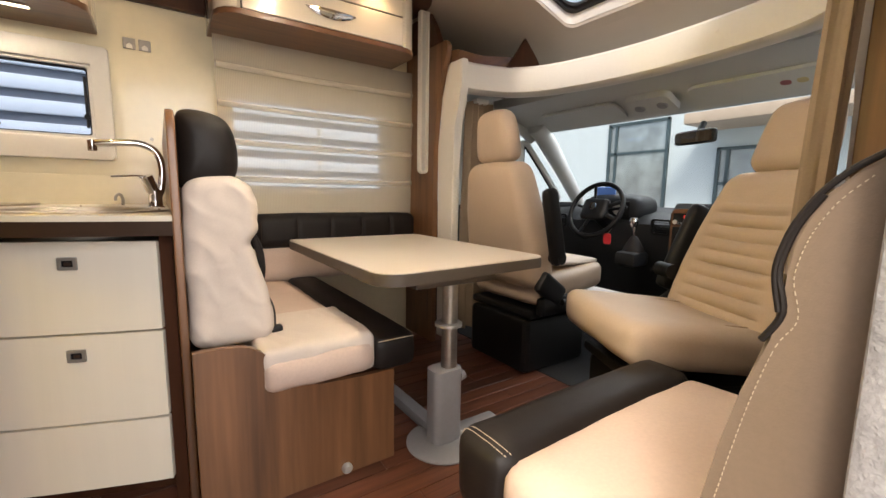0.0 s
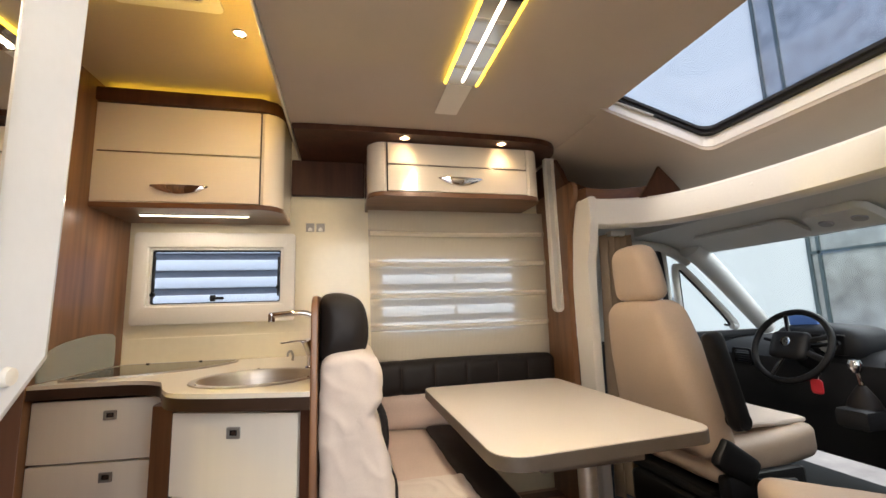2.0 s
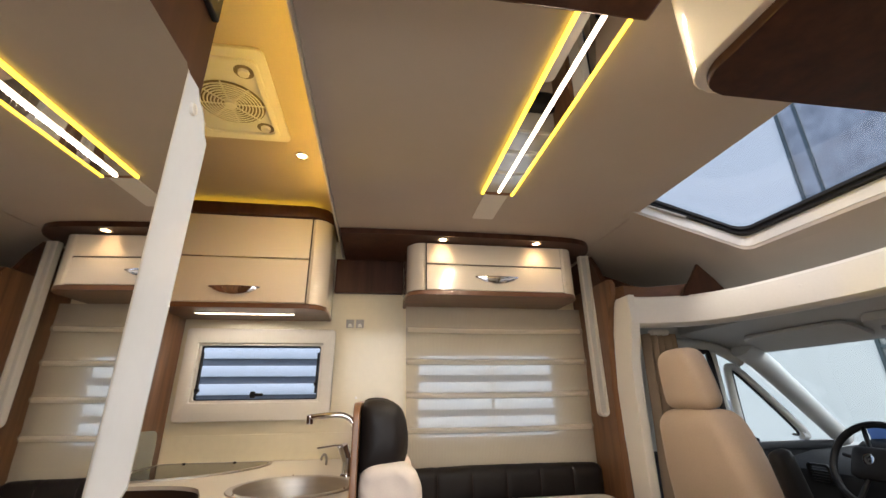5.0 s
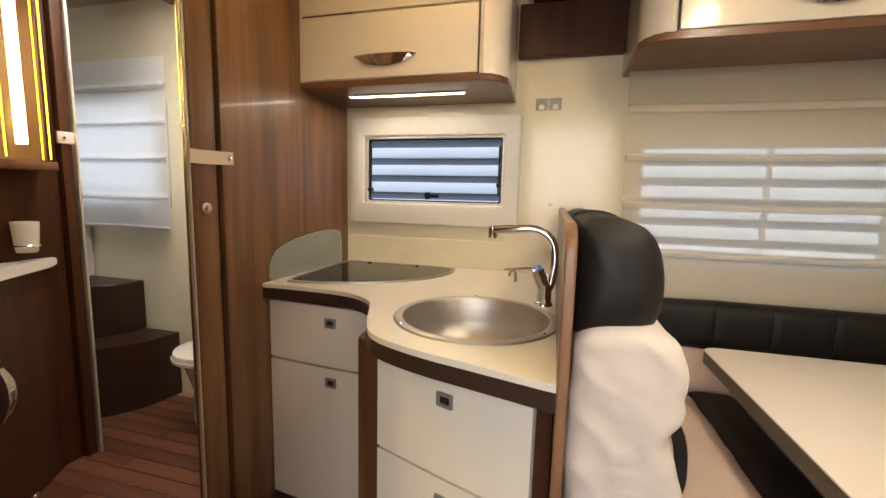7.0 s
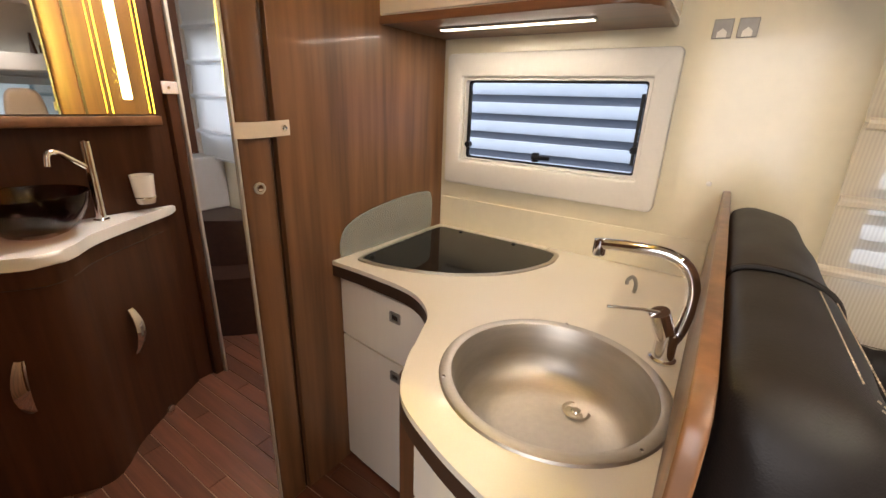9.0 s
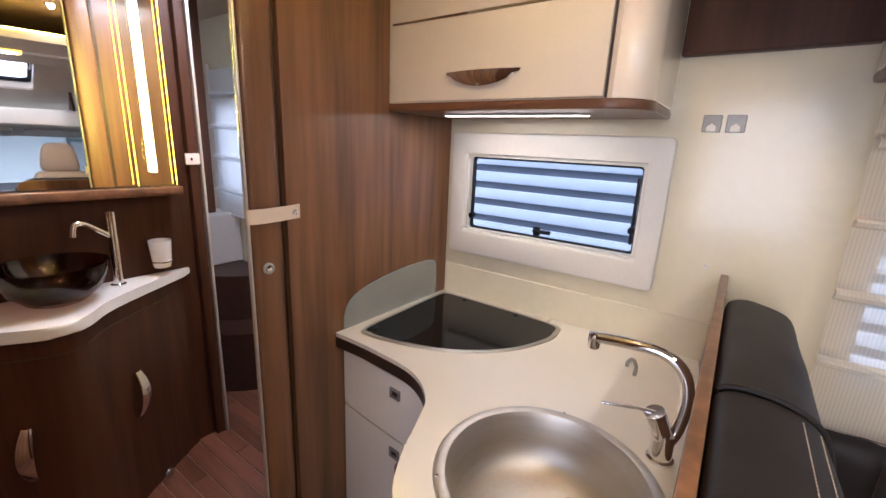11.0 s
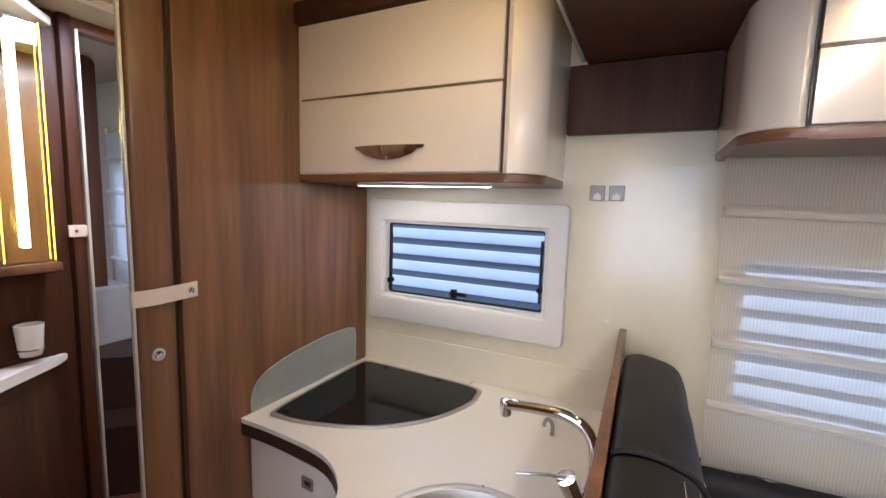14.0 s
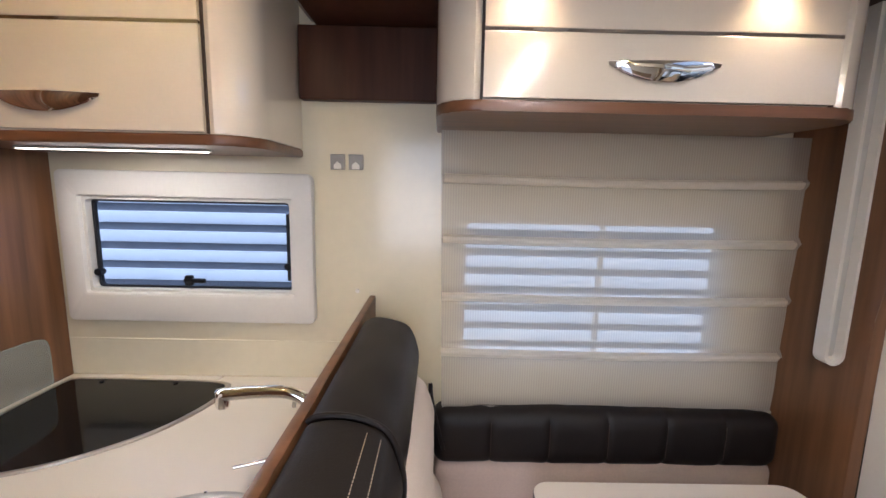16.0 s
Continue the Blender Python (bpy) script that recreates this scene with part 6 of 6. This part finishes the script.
vm = thing("vanity_mirror", (-2.10, 1.1, 1.35), "wide vanity mirror with a lit acrylic strip", "mirror")
part("glass", box((-0.004, -1.135, 0.0), (0.002, 0.145, 0.86)), MIRROR, vm, local=True).data.transform(pose(0.075, 0.355, -0.005, 0, 0, -3.9))
part("shelf_edge", box((-2.1045, 0.32, 1.305), (-1.985, 1.62, 1.340), 0.004), WOODX, vm, "walnut ledge")
part("backing", box((-2.1045, 1.30, 1.345), (-2.045, 1.60, 2.20)), WOOD, vm, smooth=False)
part("acrylic_panel", box((-1.992, 1.457, 1.345), (-1.986, 1.60, 2.21), 0.001), ACRYLIC, vm, "clear acrylic light panel")
part("lit_tube", box((-2.010, 1.513, 1.40), (-1.998, 1.536, 2.14), 0.004), glowing("vanity_tube", (1.0, 0.84, 0.42), 5.0), vm)
for y in (1.4585, 1.5985):
    part("amber_edge", box((-1.9925, y - 0.001, 1.35), (-1.9855, y + 0.001, 2.205)), AMBERGLOW, vm, smooth=False)
hatch = thing("bath_roof_hatch", (-1.62, 1.75, KTOP), "white roof hatch over the bathroom", "roof hatch")
part("frame", framed(rounded(-1.84, 1.53, -1.40, 1.97, 0.03), rounded(-1.805, 1.565, -1.435, 1.935, 0.03), KTOP - 0.022, KTOP - 0.0005, "z", 0.004), WHITE, hatch)
solo("vanity_soffit", slab([(-2.104, 0.32), (-1.75, 0.5), (-1.66, 1.0), (-1.78, 1.4), (-2.05, 1.66), (-2.104, 1.66)], 2.225, 2.26, r=0.006), WHITE, "pale soffit over the vanity", "soffit", kind="structure")
spot(-1.80, 1.25, 2.2245, watts=5.0), spot(-1.75, 0.95, 2.2245, watts=5.0)
catch = thing("door_catch", (-2.07, 1.71, 1.44), "pale leather door catch with a snap", "catch")
part("tab", box((-2.0745, 1.675, 1.425), (-2.066, 1.752, 1.475), 0.003), COVER, catch)
part("snap", lathe([(0.008, 0), (0.006, 0.005), (0.0001, 0.006)], (0, 0, 0), 12, m=pose(-2.0655, 1.70, 1.45, 0, 90, 0)), CHROME, catch)

# door strap and knob on the stile
strap = thing("door_strap", (-1.08, 1.48, 1.33), "cream leather door strap with a chrome snap", "strap")
sp = curve_points([(-1.0885, 1.388, 1.346), (-1.084, 1.395, 1.345), (-1.079, 1.44, 1.345), (-1.077, 1.51, 1.348), (-1.0785, 1.55, 1.350)], 5)
bm = bmesh.new()
rows = [[bm.verts.new(p + Vector((dx, 0, dz))) for dx, dz in ((0, -0.021), (0.004, -0.021), (0.004, 0.021), (0, 0.021))] for p in sp]
for a, b in zip(rows, rows[1:]):
    for k in range(4):
        bm.faces.new((a[k], a[(k + 1) % 4], b[(k + 1) % 4], b[k]))
bm.faces.new(rows[0]), bm.faces.new(rows[-1])
part("leather", bm, COVER, strap)
part("snap", lathe([(0.010, 0), (0.008, 0.006), (0.0001, 0.008)], (0, 0, 0), 16, m=pose(-1.0735, 1.53, 1.349, 0, 90, 0)), CHROME, strap)
kn = thing("push_knob", (-1.09, 1.455, 1.19), "round chrome push knob in the walnut stile", "knob")
part("ring", lathe([(0.017, 0), (0.017, 0.005), (0.012, 0.007), (0.010, 0.004)], (0, 0, 0), 20, m=pose(-1.0895, 1.446, 1.187, 0, 90, 0)), TRIM, kn)
part("button", lathe([(0.009, 0.003), (0.008, 0.006), (0.0001, 0.0065)], (0, 0, 0), 16, m=pose(-1.0895, 1.446, 1.187, 0, 90, 0)), CHROME, kn)

slanted(strap, ALONG), slanted(kn, ALONG)

# rear steps, bed platform, toilet, blind
stair = thing("bed_steps", (-2.6, 2.0, 0), "two dark wooden steps up to the bed", "steps")
low = curve_points([(-2.22, FAR - 0.005, 0), (-2.25, 2.12, 0), (-2.40, 1.93, 0), (-2.62, 1.80, 0), (-2.80, 1.76, 0)], 5)
part("lower_step", slab(chain(low) + [(-3.2, 1.76), (-3.2, FAR - 0.005)], 0.0, 0.39, r=0.008), STEPWOOD, stair)
up = curve_points([(-2.47, FAR - 0.005, 0), (-2.50, 2.16, 0), (-2.66, 2.0, 0), (-2.85, 1.90, 0)], 5)
part("upper_step", slab(chain(up) + [(-3.2, 1.90), (-3.2, FAR - 0.005)], 0.3905, 0.69, r=0.008), STEPWOOD, stair)
part("step_lamp", lathe([(0.03, 0), (0.028, 0.004), (0.018, 0.004), (0.0001, 0.003)], (0, 0, 0), 18, m=pose(-2.50, 1.858, 0.17, 0, 90, -45)), CHROME, stair)
bed = thing("bed", (-3.5, 1.3, 0), "pale bed platform at the rear", "bed")
part("platform", box((-4.19, 0.35, 0.0), (-3.205, FAR - 0.003, 0.85), 0.01), REARWALL, bed)
part("side_board", box((-3.2, 2.06, 0.6905), (-2.86, FAR - 0.004, 1.04), 0.01), REARWALL, bed)
part("mattress", cushion((0.97, 1.95, 0.20), 0.05, (10, 16, 5), 0.015, 0.004, 2.0, Matrix.Translation((-3.70, 1.34, 0.955))), COVER, bed)
solo("wardrobe_rear_panel", slab(rounded(1.78, 1.10, 2.05, KTOP - 0.002, [0.03, 0.03, 0, 0]), -2.64, -2.61, "x", r=0.004), DARKWOOD, "dark walnut rear wardrobe side", "panel", kind="structure")
pad = thing("quilted_panel", (-3.0, 2.3, 1.0), "white quilted wall panel beside the bed", "panel")
for k in range(5):
    part("cushion_field", cushion((0.62, 0.03, 0.205), 0.012, (10, 3, 6), 0.012, 0.003, k * 3.0, Matrix.Translation((-3.40, 2.31, 1.08 + 0.21 * k))), COVER, pad)
rw = thing("rear_window", (-2.6, FAR, 1.16), "rear side window behind a pale blind", "window", kind="structure")
part("frame", framed(rounded(-2.98, 1.13, -2.22, 1.77, 0.03), rounded(-2.945, 1.165, -2.255, 1.735, 0.02), FAR - 0.012, FAR + 0.03, "y", 0.003), WHITE, rw)
q = part("pane", box((-2.944, FAR + 0.02, 1.166), (-2.256, FAR + 0.024, 1.734)), GLASS, rw, smooth=False)
q.visible_shadow = False
# unseen frame added round the rear fill lamp; the wall behind is closed
rs = thing("rear_south_fill_frame", (-3.1, NEAR, 1.16), "added unseen window frame round the rear fill lamp", "window", kind="structure")
part("frame", framed(rounded(-3.53, 1.13, -2.67, 1.77, 0.03), rounded(-3.495, 1.165, -2.705, 1.735, 0.02), NEAR + 0.001, NEAR + 0.02, "y", 0.003), WHITE, rs)
roman_blind("roman_blind", "pale roman blind lowered over the rear window", -3.02, -2.16, 1.02, 1.97, 2.275, (1.82, 1.62, 1.42, 1.20), BLINDREAR, BLINDREAR)
wc = thing("toilet", (-1.77, 2.13, 0), "white cassette toilet with its lid closed", "toilet")
part("pedestal", lathe([(0.10, 0.001), (0.11, 0.05), (0.10, 0.2), (0.14, 0.34), (0.175, 0.37)], (-1.77, 2.13, 0), 28), CERAMIC, wc)
part("seat_ring", lathe([(0.18, 0.3705), (0.195, 0.38), (0.195, 0.395), (0.18, 0.402)], (-1.77, 2.13, 0), 32), CERAMIC, wc)
part("lid", lathe([(0.19, 0.4025), (0.185, 0.42), (0.12, 0.436), (0.0001, 0.44)], (-1.77, 2.13, 0), 32), CERAMIC, wc)

# ---- floor planks, last ----
wd, gap, ln = 0.076, 0.004, 1.15
me = bpy.data.meshes.new("plank")
bm = box((0, 0, 0.0006), (ln - 0.002, wd - gap, 0.006), 0.0012, 1)
bm.to_mesh(me)
bm.free()
me.materials.append(FLOORM)
nt = FLOORM.node_tree
inf = nt.nodes.new("ShaderNodeObjectInfo")
hsv = nt.nodes.new("ShaderNodeHueSaturation")
rg = nt.nodes.new("ShaderNodeMapRange")
rg.inputs["To Min"].default_value, rg.inputs["To Max"].default_value = 0.7, 1.35
nt.links.new(inf.outputs["Random"], rg.inputs["Value"]), nt.links.new(rg.outputs[0], hsv.inputs["Value"])
pb = nt.nodes["Principled BSDF"]
src = pb.inputs["Base Color"].links[0].from_socket
nt.links.new(src, hsv.inputs["Color"]), nt.links.new(hsv.outputs[0], pb.inputs["Base Color"])
floor_ob = bpy.data.objects["floor"]
rows_n = int((FAR - NEAR) / wd)
for i in range(rows_n):
    for k in range(7):
        x = -5.0 + ln * k + (0.37 * i) % ln
        if x > 1.60 or x < -4.2:
            continue
        o = new("plank", me)
        o.parent = floor_ob
        o.location = (x, NEAR + 0.012 + wd * i, 0)
